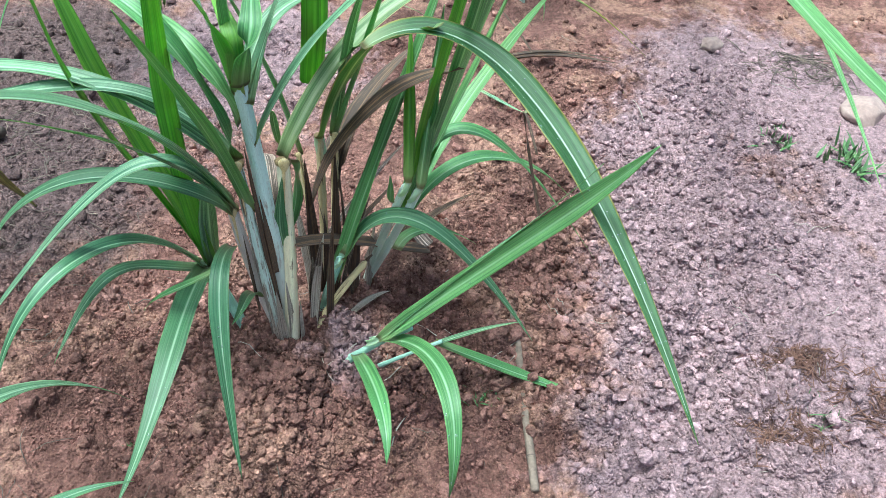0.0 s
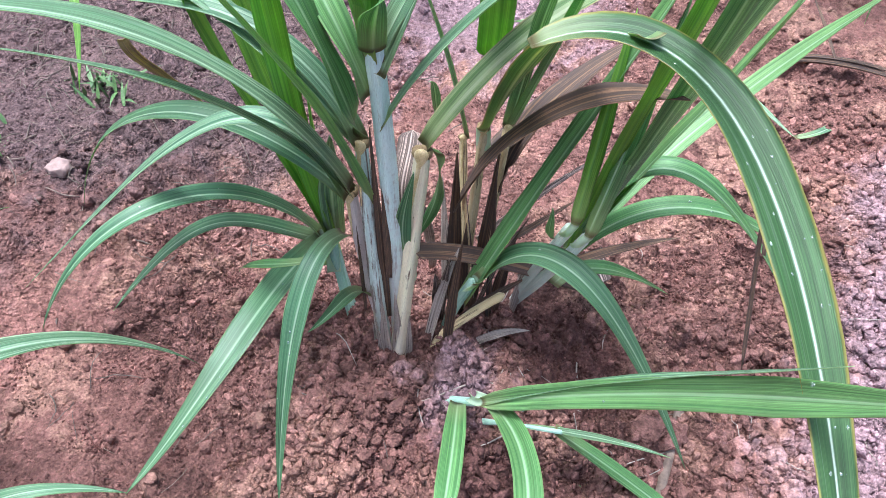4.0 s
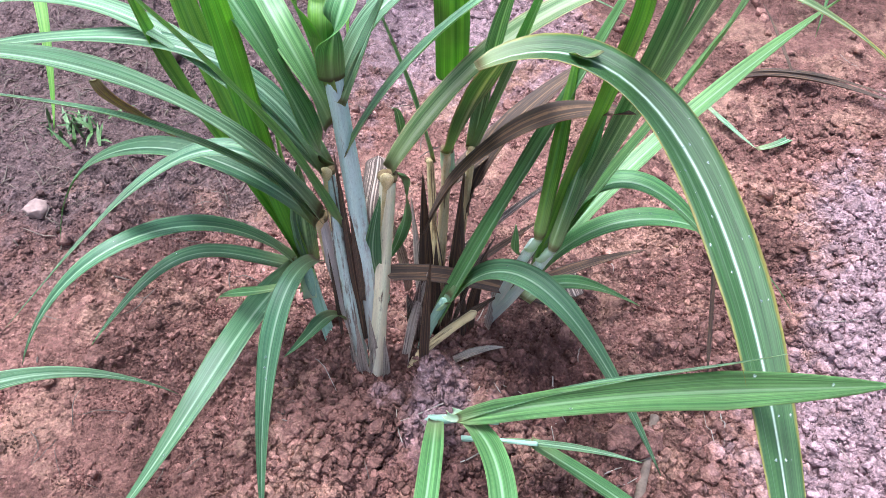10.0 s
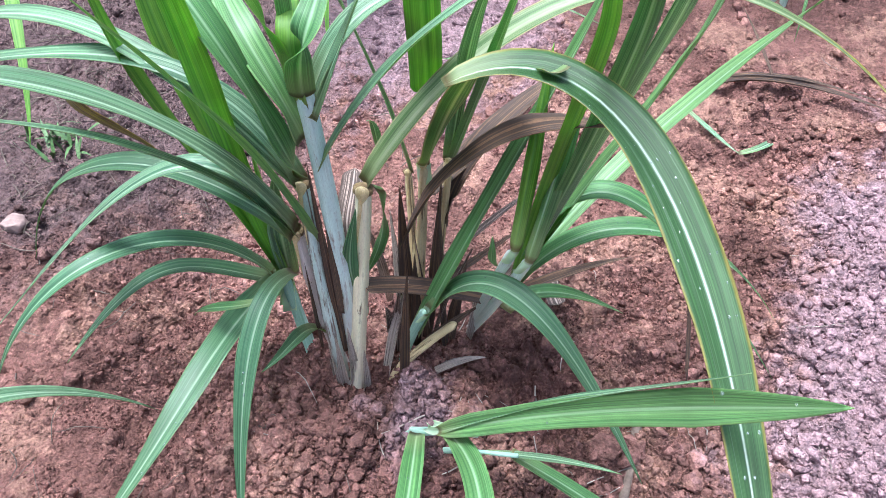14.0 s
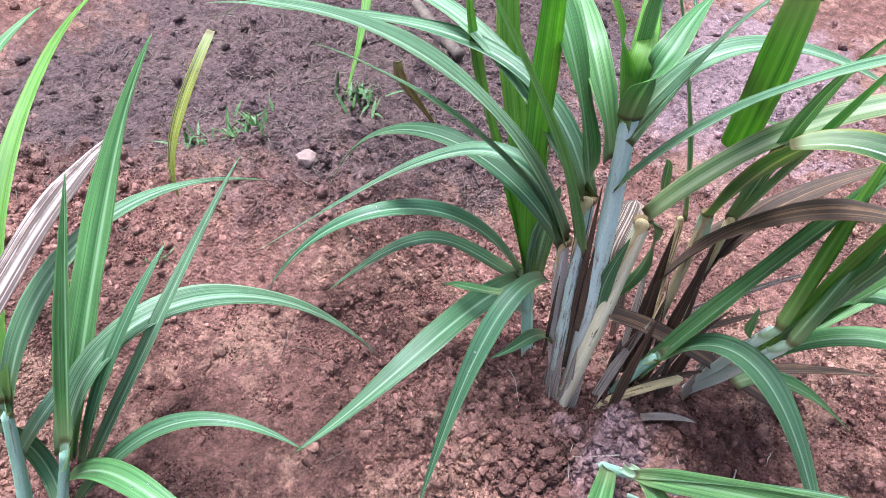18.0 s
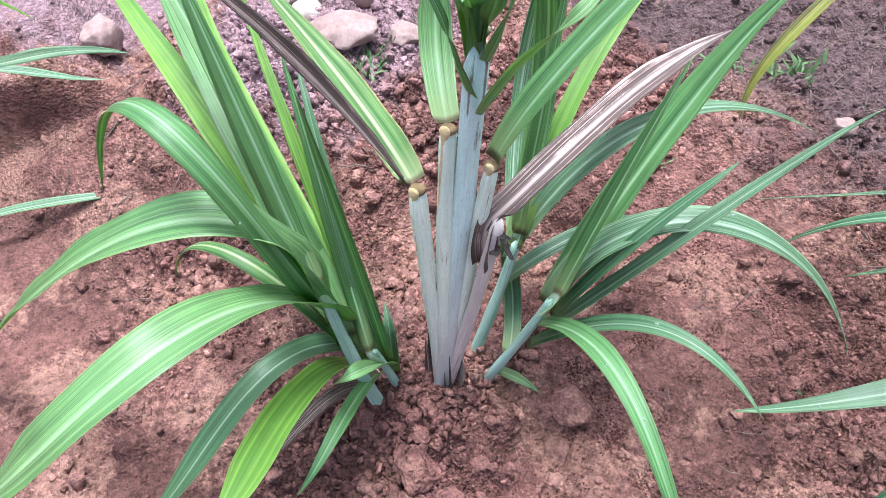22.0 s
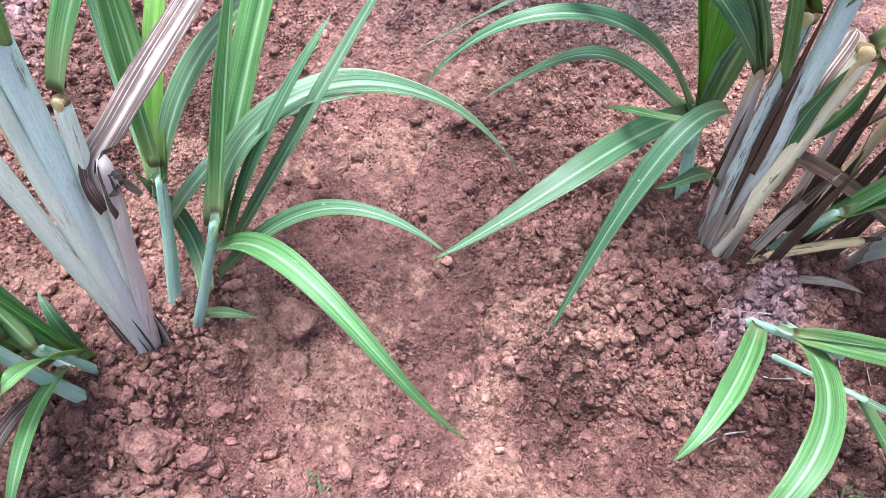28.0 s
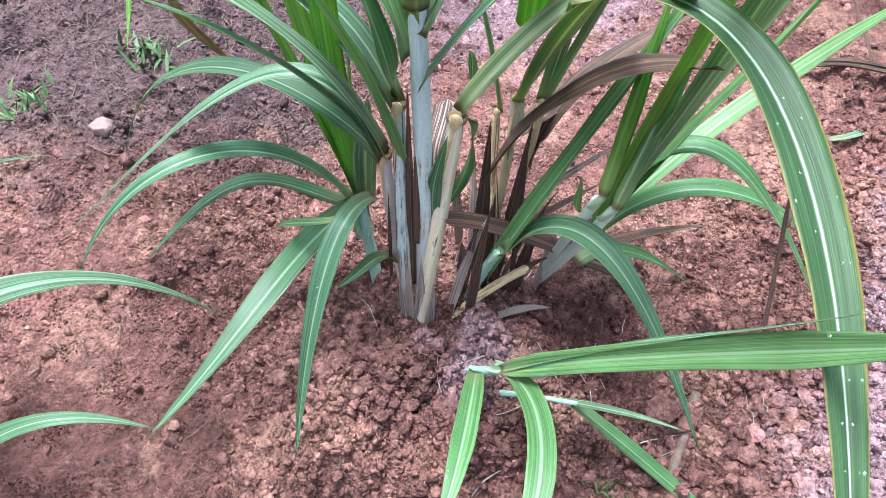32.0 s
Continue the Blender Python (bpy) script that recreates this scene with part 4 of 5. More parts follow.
leaf(clump_1, (-0.033, 1.240, 0.001), (-0.021, 1.218, 0.000), (-0.008, 1.196, 0.000), (0.007, 1.175, 0.001), 0.0339, mat=TAN, reach=1.0, cut=True, base=1.0)
leaf(clump_1, (-0.341, 0.841, 0.277), (-0.399, 0.838, 0.233), (-0.465, 0.849, 0.202), (-0.496, 0.864, 0.139), 0.0184, mat=GREEN, twist=(0, 3, 5, 5))
leaf(clump_1, (-0.063, 0.988, 0.299), (-0.068, 0.972, 0.321), (-0.062, 0.972, 0.348), (-0.065, 0.971, 0.376), 0.0145, mat=GREEN, twist=(0, 0, 0, 0))

# ---- cut green sugarcane shoot leaning over crumbly soil ----
shoot = thing("cane_shoot", (-0.15, 0.84, 0.0), "cut green sugarcane shoot leaning over crumbly soil", "sugarcane shoot", group="sugarcane")
stem(shoot, (-0.154, 0.852, 0.012), (-0.124, 0.843, 0.052), (-0.094, 0.833, 0.092), (-0.066, 0.822, 0.128), 0.0201, tip=1.0, mat=SHEATH_GREEN, low=0.45)
stem(shoot, (-0.098, 0.846, 0.000), (-0.073, 0.844, 0.024), (-0.047, 0.840, 0.048), (-0.020, 0.834, 0.074), 0.0127, tip=1.0, mat=SHEATH_GREEN, low=0.45)
leaf(shoot, (-0.080, 0.815, 0.134), (0.112, 0.785, 0.389), (0.210, 0.700, 0.582), (0.234, 0.634, 0.713), 0.0330, mat=MID, base=0.5, taper=0.35, drops=4, fold=0.35, twist=(-40, -50, -60, -72), root=(-0.104, 0.832, 0.096), clasp=0.017)
leaf(shoot, (-0.075, 0.813, 0.137), (0.056, 0.810, 0.329), (0.155, 0.750, 0.493), (0.196, 0.688, 0.643), 0.0140, mat=PALE_LEAF)
leaf(shoot, (-0.123, 0.835, 0.061), (-0.077, 0.699, 0.178), (-0.051, 0.611, 0.197), (-0.056, 0.573, 0.144), 0.0330, mat=GREEN, drops=4)
leaf(shoot, (-0.072, 0.822, 0.125), (0.057, 0.707, 0.289), (0.049, 0.542, 0.251), (0.040, 0.543, 0.099), 0.0360, mat=GREEN, drops=6, base=0.5, root=(-0.098, 0.836, 0.098), clasp=0.015)
leaf(shoot, (-0.020, 0.834, 0.074), (0.055, 0.827, 0.133), (0.111, 0.818, 0.174), (0.161, 0.805, 0.204), 0.0120, mat=PALE_LEAF)
leaf(shoot, (0.020, 0.828, 0.110), (0.148, 0.848, 0.010), (0.241, 0.821, -0.015), (0.352, 0.795, -0.020), 0.0256, mat=GREEN)

# ---- sugarcane clump with blue waxy sheaths and green leaves ----
FACE = (0.75, -0.60, 0.30)  # the side on which the heels stand out
clump_2 = thing("cane_clump", (-0.6, 0.12, 0.03), "sugarcane clump with blue waxy sheaths and green leaves", "sugarcane", group="sugarcane")
cane = stem(clump_2, (-0.635, 0.138, 0.442), (-0.612, 0.138, 0.312), (-0.601, 0.147, 0.181), (-0.602, 0.145, 0.050), 0.0257, mat=SHEATH, low=0.95, tip=0.85)
collar(cane, (-0.635, 0.138, 0.442), (-0.612, 0.138, 0.312), (-0.601, 0.147, 0.181), (-0.602, 0.145, 0.050), 0.0223, FACE)
cane = stem(clump_2, (-0.653, 0.178, 0.509), (-0.620, 0.161, 0.362), (-0.600, 0.155, 0.213), (-0.594, 0.148, 0.061), 0.0250, mat=SHEATH, low=0.95, tip=0.85)
collar(cane, (-0.653, 0.178, 0.509), (-0.620, 0.161, 0.362), (-0.600, 0.155, 0.213), (-0.594, 0.148, 0.061), 0.0217, FACE)
stem(clump_2, (-0.666, 0.213, 0.607), (-0.634, 0.193, 0.423), (-0.609, 0.168, 0.238), (-0.593, 0.146, 0.051), 0.0317, mat=SHEATH_BLUE, low=0.95)
cane = stem(clump_2, (-0.638, 0.223, 0.459), (-0.623, 0.196, 0.325), (-0.608, 0.175, 0.189), (-0.595, 0.151, 0.054), 0.0238, mat=SHEATH, low=0.95, tip=0.85)
collar(cane, (-0.638, 0.223, 0.459), (-0.623, 0.196, 0.325), (-0.608, 0.175, 0.189), (-0.595, 0.151, 0.054), 0.0206, FACE)
stem(clump_2, (-0.611, 0.226, 0.394), (-0.602, 0.204, 0.282), (-0.596, 0.179, 0.172), (-0.596, 0.155, 0.060), 0.0241, mat=SHEATH_PINK, low=0.9, top=0.8, tip=0.6)
stem(clump_2, (-0.701, 0.274, 0.232), (-0.688, 0.263, 0.189), (-0.664, 0.229, 0.095), (-0.647, 0.200, 0.016), 0.0224, mat=SHEATH_GREEN, tip=0.15, top=0.7)
stem(clump_2, (-0.601, 0.300, 0.226), (-0.599, 0.283, 0.182), (-0.601, 0.242, 0.084), (-0.604, 0.206, 0.006), 0.0199, mat=SHEATH_GREEN, tip=0.15, top=0.7)
stem(clump_2, (-0.582, 0.013, 0.344), (-0.578, 0.020, 0.285), (-0.572, 0.032, 0.153), (-0.576, 0.050, 0.048), 0.0185, mat=SHEATH_GREEN, tip=0.7, top=0.6)
stem(clump_2, (-0.658, 0.030, 0.080), (-0.636, 0.041, 0.064), (-0.617, 0.057, 0.050), (-0.595, 0.068, 0.035), 0.0140, mat=SHEATH_GREEN, tip=0.2, top=0.6)
stem(clump_2, (-0.582, 0.057, 0.201), (-0.586, 0.062, 0.168), (-0.596, 0.074, 0.096), (-0.602, 0.081, 0.038), 0.0125, mat=SHEATH_GREEN, tip=0.2, top=0.6)
leaf(clump_2, (-0.657, 0.135, 0.430), (-0.795, 0.106, 0.407), (-0.962, 0.048, 0.385), (-1.159, -0.021, 0.354), 0.0476, mat=HALF, base=0.7, reach=1.3)
leaf(clump_2, (-0.658, 0.130, 0.417), (-0.643, 0.080, 0.558), (-0.600, 0.038, 0.679), (-0.544, 0.013, 0.765), 0.0267, mat=STREAKED, reach=1.3, twist=(0, 50, 70, 70))
leaf(clump_2, (-0.663, 0.178, 0.508), (-0.729, 0.180, 0.504), (-0.775, 0.183, 0.528), (-0.793, 0.189, 0.570), 0.0405, mat=MID, base=0.7, reach=1.9)
leaf(clump_2, (-0.654, 0.208, 0.535), (-0.635, 0.182, 0.596), (-0.634, 0.182, 0.643), (-0.647, 0.168, 0.672), 0.0186, mat=GREEN, base=0.8, reach=1.4)
leaf(clump_2, (-0.639, 0.225, 0.467), (-0.654, 0.259, 0.523), (-0.664, 0.307, 0.574), (-0.679, 0.363, 0.621), 0.0394, mat=GREEN, base=0.6, reach=1.9)
leaf(clump_2, (-0.646, 0.210, 0.528), (-0.542, 0.224, 0.687), (-0.489, 0.240, 0.744), (-0.520, 0.267, 0.743), 0.0184, mat=MID, base=0.6, reach=1.4)
leaf(clump_2, (-0.625, 0.225, 0.385), (-0.703, 0.331, 0.393), (-0.796, 0.452, 0.428), (-0.853, 0.598, 0.421), 0.0423, mat=STREAKED, taper=0.3, base=0.8, root=(-0.604, 0.210, 0.325), clasp=0.023)
leaf(clump_2, (-0.694, 0.269, 0.225), (-0.792, 0.319, 0.293), (-0.847, 0.346, 0.404), (-0.837, 0.333, 0.520), 0.0387, mat=MID, base=0.7, reach=1.9)
leaf(clump_2, (-0.694, 0.270, 0.228), (-0.820, 0.288, 0.222), (-0.919, 0.322, 0.328), (-0.916, 0.344, 0.464), 0.0239, mat=PALE_LEAF, base=0.7, reach=1.9)
leaf(clump_2, (-0.700, 0.279, 0.245), (-0.763, 0.321, 0.315), (-0.848, 0.385, 0.386), (-0.932, 0.484, 0.431), 0.0294, mat=BRIGHT, base=0.7, reach=1.9)
leaf(clump_2, (-0.704, 0.280, 0.230), (-0.736, 0.374, 0.403), (-0.790, 0.548, 0.424), (-0.810, 0.777, 0.229), 0.0382, mat=PALE_LEAF, base=0.6, taper=0.6, drops=4)
leaf(clump_2, (-0.612, 0.298, 0.195), (-0.693, 0.410, 0.302), (-0.761, 0.523, 0.437), (-0.758, 0.581, 0.525), 0.0506, mat=GREEN, base=0.6, reach=1.3, fold=0.6)
leaf(clump_2, (-0.613, 0.298, 0.194), (-0.653, 0.393, 0.415), (-0.569, 0.622, 0.392), (-0.510, 0.741, 0.048), 0.0454, mat=PALE_LEAF, base=0.6, taper=0.5, drops=6)
leaf(clump_2, (-0.601, 0.309, 0.160), (-0.586, 0.448, 0.333), (-0.591, 0.558, 0.458), (-0.567, 0.608, 0.534), 0.0251, mat=PALE_LEAF, base=0.7, taper=0.6)
leaf(clump_2, (-0.605, 0.306, 0.167), (-0.600, 0.374, 0.320), (-0.599, 0.456, 0.398), (-0.625, 0.515, 0.419), 0.0245, mat=DARK, base=0.8)
leaf(clump_2, (-0.625, 0.280, 0.129), (-0.474, 0.364, 0.382), (-0.281, 0.330, 0.275), (-0.244, 0.430, 0.007), 0.0346, mat=GREEN, base=0.6, taper=0.7, drops=6)
leaf(clump_2, (-0.603, 0.273, 0.108), (-0.564, 0.393, 0.250), (-0.498, 0.459, 0.280), (-0.398, 0.509, 0.208), 0.0289, mat=DARK, base=0.6, drops=4)
leaf(clump_2, (-0.612, 0.249, 0.077), (-0.702, 0.284, 0.056), (-0.741, 0.277, 0.127), (-0.687, 0.248, 0.277), 0.0294, mat=DARK, base=0.8, taper=0.4)
leaf(clump_2, (-0.605, 0.228, 0.044), (-0.602, 0.248, 0.032), (-0.590, 0.267, 0.029), (-0.562, 0.288, 0.031), 0.0231, mat=GREEN)
leaf(clump_2, (-0.691, 0.256, 0.152), (-0.720, 0.358, 0.215), (-0.771, 0.466, 0.176), (-0.825, 0.649, 0.034), 0.0282, mat=PALE_LEAF, base=0.8)
leaf(clump_2, (-0.599, 0.020, 0.213), (-0.752, -0.030, 0.292), (-0.936, -0.143, 0.369), (-1.131, -0.239, 0.407), 0.0509, mat=BRIGHT, base=0.5, reach=1.3)
leaf(clump_2, (-0.600, 0.026, 0.214), (-0.699, -0.019, 0.352), (-0.853, -0.091, 0.436), (-1.058, -0.156, 0.444), 0.0514, mat=MID, base=0.5, reach=1.3)
leaf(clump_2, (-0.604, 0.048, 0.158), (-0.690, -0.015, 0.350), (-0.791, -0.058, 0.483), (-0.889, -0.106, 0.550), 0.0334, mat=MID, base=0.5, reach=1.3)
leaf(clump_2, (-0.599, 0.052, 0.135), (-0.802, -0.009, 0.188), (-1.013, -0.110, 0.268), (-1.195, -0.147, 0.350), 0.0434, mat=BRIGHT, base=0.6, reach=1.3)
leaf(clump_2, (-0.611, 0.050, 0.160), (-0.699, 0.023, 0.336), (-0.812, -0.012, 0.449), (-0.948, -0.039, 0.500), 0.0183, mat=BRIGHT, base=0.7, reach=1.2)
leaf(clump_2, (-0.611, 0.068, 0.116), (-0.634, 0.039, 0.353), (-0.695, 0.038, 0.482), (-0.804, 0.023, 0.519), 0.0252, mat=DARK, base=0.7, taper=0.7)
leaf(clump_2, (-0.608, 0.073, 0.114), (-0.577, 0.059, 0.403), (-0.547, 0.049, 0.584), (-0.533, 0.044, 0.688), 0.0182, mat=GREEN, base=0.7, taper=0.7)
leaf(clump_2, (-0.609, 0.017, 0.248), (-0.469, -0.013, 0.609), (-0.626, -0.090, 0.814), (-0.780, -0.249, 0.365), 0.0354, mat=GREEN, base=0.6, taper=0.5, drops=4)
leaf(clump_2, (-0.612, 0.005, 0.257), (-0.552, 0.014, 0.626), (-0.536, -0.126, 0.598), (-0.702, -0.442, 0.206), 0.0613, mat=MID, base=0.6, taper=0.3, reach=1.3)
leaf(clump_2, (-0.618, 0.029, 0.222), (-0.492, -0.038, 0.588), (-0.364, -0.138, 0.556), (-0.389, -0.292, 0.393), 0.0576, mat=MID, base=0.5, taper=0.3, reach=1.3)
leaf(clump_2, (-0.619, 0.057, 0.132), (-0.615, -0.054, 0.284), (-0.483, -0.133, 0.235), (-0.455, -0.219, 0.143), 0.0389, mat=DARK, base=0.6, taper=0.4, reach=1.3)
leaf(clump_2, (-0.618, 0.029, 0.109), (-0.525, -0.024, 0.308), (-0.385, -0.062, 0.360), (-0.351, -0.082, 0.371), 0.0442, mat=BRIGHT, base=0.5, taper=0.4, reach=1.3)
leaf(clump_2, (-0.602, 0.054, 0.103), (-0.507, 0.016, 0.219), (-0.429, -0.013, 0.230), (-0.417, -0.059, 0.170), 0.0228, mat=GREEN, base=0.7)
leaf(clump_2, (-0.598, 0.036, 0.077), (-0.559, -0.011, 0.179), (-0.494, -0.065, 0.159), (-0.500, -0.119, 0.077), 0.0237, mat=TAN, base=0.7)
leaf(clump_2, (-0.612, 0.023, 0.170), (-0.560, -0.002, 0.381), (-0.674, -0.127, 0.480), (-0.752, -0.212, 0.188), 0.0257, mat=HALF, base=0.7)
leaf(clump_2, (-0.611, 0.075, 0.102), (-0.530, 0.057, 0.268), (-0.488, 0.034, 0.317), (-0.534, 0.001, 0.215), 0.0278, mat=MID, base=0.7)
leaf(clump_2, (-0.616, 0.080, 0.069), (-0.608, 0.077, 0.171), (-0.620, 0.084, 0.206), (-0.662, 0.079, 0.190), 0.0199, mat=DARK)
leaf(clump_2, (-0.669, 0.216, 0.608), (-0.691, 0.216, 0.604), (-0.683, 0.209, 0.631), (-0.622, 0.195, 0.685), 0.0321, mat=GREEN, base=0.7, reach=1.5)
leaf(clump_2, (-0.670, 0.216, 0.608), (-0.668, 0.221, 0.620), (-0.654, 0.226, 0.649), (-0.613, 0.218, 0.688), 0.0267, mat=GREEN, base=0.7, reach=1.5)
leaf(clump_2, (-0.666, 0.217, 0.572), (-0.633, 0.222, 0.623), (-0.629, 0.234, 0.662), (-0.628, 0.238, 0.675), 0.0204, mat=MID, base=0.7, reach=1.5)


# ---- shoots further off ----
def far_shoot(place, label, count, seed, height=0.75, lean=(0, 0)):
    r = np.random.default_rng(seed)
    x, y = place
    z = float(ground_height(x, y))
    plant = thing("cane_shoot", (x, y, z), label, "sugarcane shoot", group="sugarcane")
    for i in range(2):
        a = r.uniform(0, 6.28)
        bx, by = x + 0.03 * math.cos(a), y + 0.03 * math.sin(a)
        tip = (bx + lean[0] * 0.3 + 0.05 * math.cos(a), by + lean[1] * 0.3 + 0.05 * math.sin(a), z + 0.3)
        stem(plant, tip, (bx + lean[0] * 0.2, by + lean[1] * 0.2, z + 0.2), (bx + lean[0] * 0.08, by, z + 0.1), (bx, by, z - 0.01), 0.022, SHEATH_GREEN)
    for i in range(count):
        a = i / count * 6.28 + r.uniform(-0.3, 0.3)
        up, out = height * r.uniform(0.55, 1.0), r.uniform(0.2, 0.55)
        c, s = math.cos(a), math.sin(a)
        b = (x + lean[0] * 0.2 + 0.02 * c, y + lean[1] * 0.2 + 0.02 * s, z + r.uniform(0.12, 0.28))
        leaf(plant, b, (b[0] + 0.25 * out * c, b[1] + 0.25 * out * s, z + up * 0.75), (b[0] + 0.65 * out * c, b[1] + 0.65 * out * s, z + up),
             (b[0] + 1.15 * out * c, b[1] + 1.15 * out * s, z + up * r.uniform(0.3, 0.8)), r.uniform(0.022, 0.036), (GREEN, BRIGHT, PALE_LEAF)[i % 3])
    return plant


far_shoot((0.28, 2.30), "dense green sugarcane shoot with dry stalks", 12, 3)
path_shoot = far_shoot((0.85, 2.65), "green sugarcane shoot beyond the furrow", 10, 4)
litter_shoot = far_shoot((-0.75, 1.95), "green sugarcane shoot among dry litter", 9, 5, 0.6)
edge_shoot = far_shoot((-1.45, -0.80), "sugarcane shoot with pale arching leaves on the bank", 4, 6, 0.35)
leaf(edge_shoot, (-1.244, -0.590, 0.234), (-1.135, -0.451, 0.319), (-1.038, -0.308, 0.409), (-0.905, -0.188, 0.473), 0.0272, mat=PALE_LEAF, twist=(0, -17, -25, -25))
leaf(edge_shoot, (-1.302, -0.621, 0.198), (-1.327, -0.544, 0.178), (-1.330, -0.481, 0.129), (-1.352, -0.406, 0.098), 0.0244, mat=PALE_LEAF, twist=(0, -7, -10, -10))
leaf(edge_shoot, (-1.123, -0.682, -0.011), (-1.142, -0.545, 0.002), (-1.153, -0.408, -0.021), (-1.169, -0.271, -0.047), 0.0247, mat=PALE_LEAF)
leaf(path_shoot, (0.820, 2.599, 0.280), (0.722, 1.839, 0.461), (0.636, 1.256, 0.558), (0.578, 0.822, 0.656), 0.0440, mat=MID, reach=1.35, twist=(0, -7, -10, -10))
leaf(path_shoot, (0.840, 2.599, 0.280), (0.769, 1.864, 0.510), (0.697, 1.292, 0.563), (0.656, 0.836, 0.488), 0.0240, mat=MID, twist=(0, -3, -5, -5))
leaf(litter_shoot, (-0.863, 0.768, 0.493), (-0.837, 0.691, 0.439), (-0.823, 0.617, 0.373), (-0.797, 0.618, 0.305), 0.0213, mat=YELLOW)
leaf(litter_shoot, (-1.142, 1.366, 0.374), (-1.050, 1.250, 0.438), (-0.949, 1.159, 0.342), (-0.898, 1.027, 0.222), 0.0273, mat=BRIGHT)
leaf(litter_shoot, (-0.749, 1.026, 0.372), (-0.820, 1.086, 0.253), (-0.861, 1.204, 0.134), (-0.882, 1.290, -0.033), 0.0214, mat=YELLOW, twist=(0, 10, 15, 15))

# ---- clods and crumbs ----
def lump(points, seed):
    """A broken angular lump of soil about 1 across: the hull of some random points, as verts and triangles."""
    r = np.random.default_rng(seed)
    p = r.normal(size=(points, 3))
    p /= np.linalg.norm(p, axis=1, keepdims=True)
    p *= r.uniform(0.38, 0.54, (points, 1))
    bm = bmesh.new()
    for q in p:
        bm.verts.new(q)
    bmesh.ops.convex_hull(bm, input=bm.verts)
    bmesh.ops.delete(bm, geom=[w for w in bm.verts if not w.link_faces], context="VERTS")
    bm.verts.index_update()
    v = np.array([w.co for w in bm.verts])
    f = np.array([[w.index for w in t.verts] for t in bm.faces])
    bm.free()
    return v, f


def scatter(name, count, points, smallest, largest, skew, area, label, seed, power=1.0, spots=None, mat=None):
    r = np.random.default_rng(seed)
    forms = [lump(points, 100 * seed + i) for i in range(14)]
    x0, x1, y0, y1 = area
    tries = count * 6
    if spots is None:
        x, y = r.uniform(x0, x1, tries), r.uniform(y0, y1, tries)
        keep = r.uniform(0, 1.3, tries) < rough_at(x, y) ** power
    else:
        pick = r.integers(0, len(spots), tries)
        px, py, pr = (np.array([q[i] for q in spots])[pick] for i in range(3))
        x, y = px + pr * r.normal(size=tries) * 0.6, py + pr * r.normal(size=tries) * 0.6
        keep = x < 9
    x, y = x[keep][:count], y[keep][:count]
    size = smallest + (largest - smallest) * r.uniform(0, 1, len(x)) ** skew
    z = surface(x, y)
    verts, faces, at = [], [], 0
    for i in range(len(x)):
        v, f = forms[i % 14]
        m = np.array(Euler(r.uniform(0, 6.28, 3)).to_matrix())
        w = (v * (1, r.uniform(0.65, 1), r.uniform(0.5, 0.9))) @ m.T * size[i]
        verts.append(w + (x[i], y[i], z[i] + size[i] * r.uniform(-0.12, 0.18)))
        faces.append(f + at)
        at += len(v)
    verts, faces = np.concatenate(verts), np.concatenate(faces)
    me = bpy.data.meshes.new(name)
    me.vertices.add(len(verts))
    me.vertices.foreach_set("co", verts.ravel())
    me.loops.add(faces.size)
    me.loops.foreach_set("vertex_index", faces.ravel().astype(np.int32))
    me.polygons.add(len(faces))
    me.polygons.foreach_set("loop_start", np.arange(0, faces.size, 3, dtype=np.int32))
    me.update(calc_edges=True)
    me.materials.append(mat or CLOD)
    return tagged(new(name, me), label, "soil", kind="stuff")


NEAR = (-1.5, 1.1, -0.45, 2.1)
r = np.random.default_rng(8)
nests = [(r.uniform(-1.3, 0.7), r.uniform(-0.3, 1.6), r.uniform(0.012, 0.036)) for _ in range(320)]  # little heaps of worm-cast crumbs
HEAPS = ((-0.22, 0.79, 0.09), (-0.14, 0.86, 0.07), (-0.30, 0.84, 0.06), (-0.36, 0.78, 0.05), (-0.07, 0.84, 0.06), (-0.52, 0.05, 0.09), (-0.56, -0.02, 0.07), (-0.60, 0.19, 0.05), (-0.24, 0.72, 0.08), (-0.34, 0.70, 0.07), (-0.10, 0.74, 0.07), (-0.42, 0.84, 0.06), (0.02, 0.86, 0.06), (-0.46, -0.04, 0.08), (-0.12, 0.99, 0.05), (-0.55, 0.12, 0.05))
TREAD = ((0.32, 0.95, 0.16), (0.46, 1.10, 0.18), (0.30, 1.12, 0.10), (0.55, 0.90, 0.16), (0.42, 1.35, 0.18), (0.58, 1.5, 0.2), (0.75, 1.2, 0.2), (0.40, 0.75, 0.14), (0.18, 0.86, 0.10), (0.7, 1.75, 0.2), (0.9, 1.5, 0.2), (0.38, 1.7, 0.15))
BANK = ((-1.3, 0.25, 0.14), (-1.15, -0.05, 0.14), (-1.4, -0.15, 0.14), (-1.1, 0.2, 0.1), (-0.9, -0.2, 0.12), (-0.8, 0.16, 0.09), (-1.2, 0.5, 0.15))
scatter("soil_crumbs", 56000, 8, 0.003, 0.010, 1.8, NEAR, "fine crumbs of red and pale soil", 11, 1.3)
scatter("soil_grit", 22000, 8, 0.002, 0.005, 1.2, (-1.2, 0.75, -0.3, 1.5), "fine grit of red and pale soil", 19, 0.8)
scatter("worm_casts", 21000, 10, 0.0035, 0.0075, 1.0, NEAR, "small heaps of dark red worm-cast crumbs", 15, 1.0, nests, CRUMB)
scatter("soil_lumps", 18000, 10, 0.007, 0.022, 2.4, NEAR, "small broken lumps of red soil", 12, 1.5)
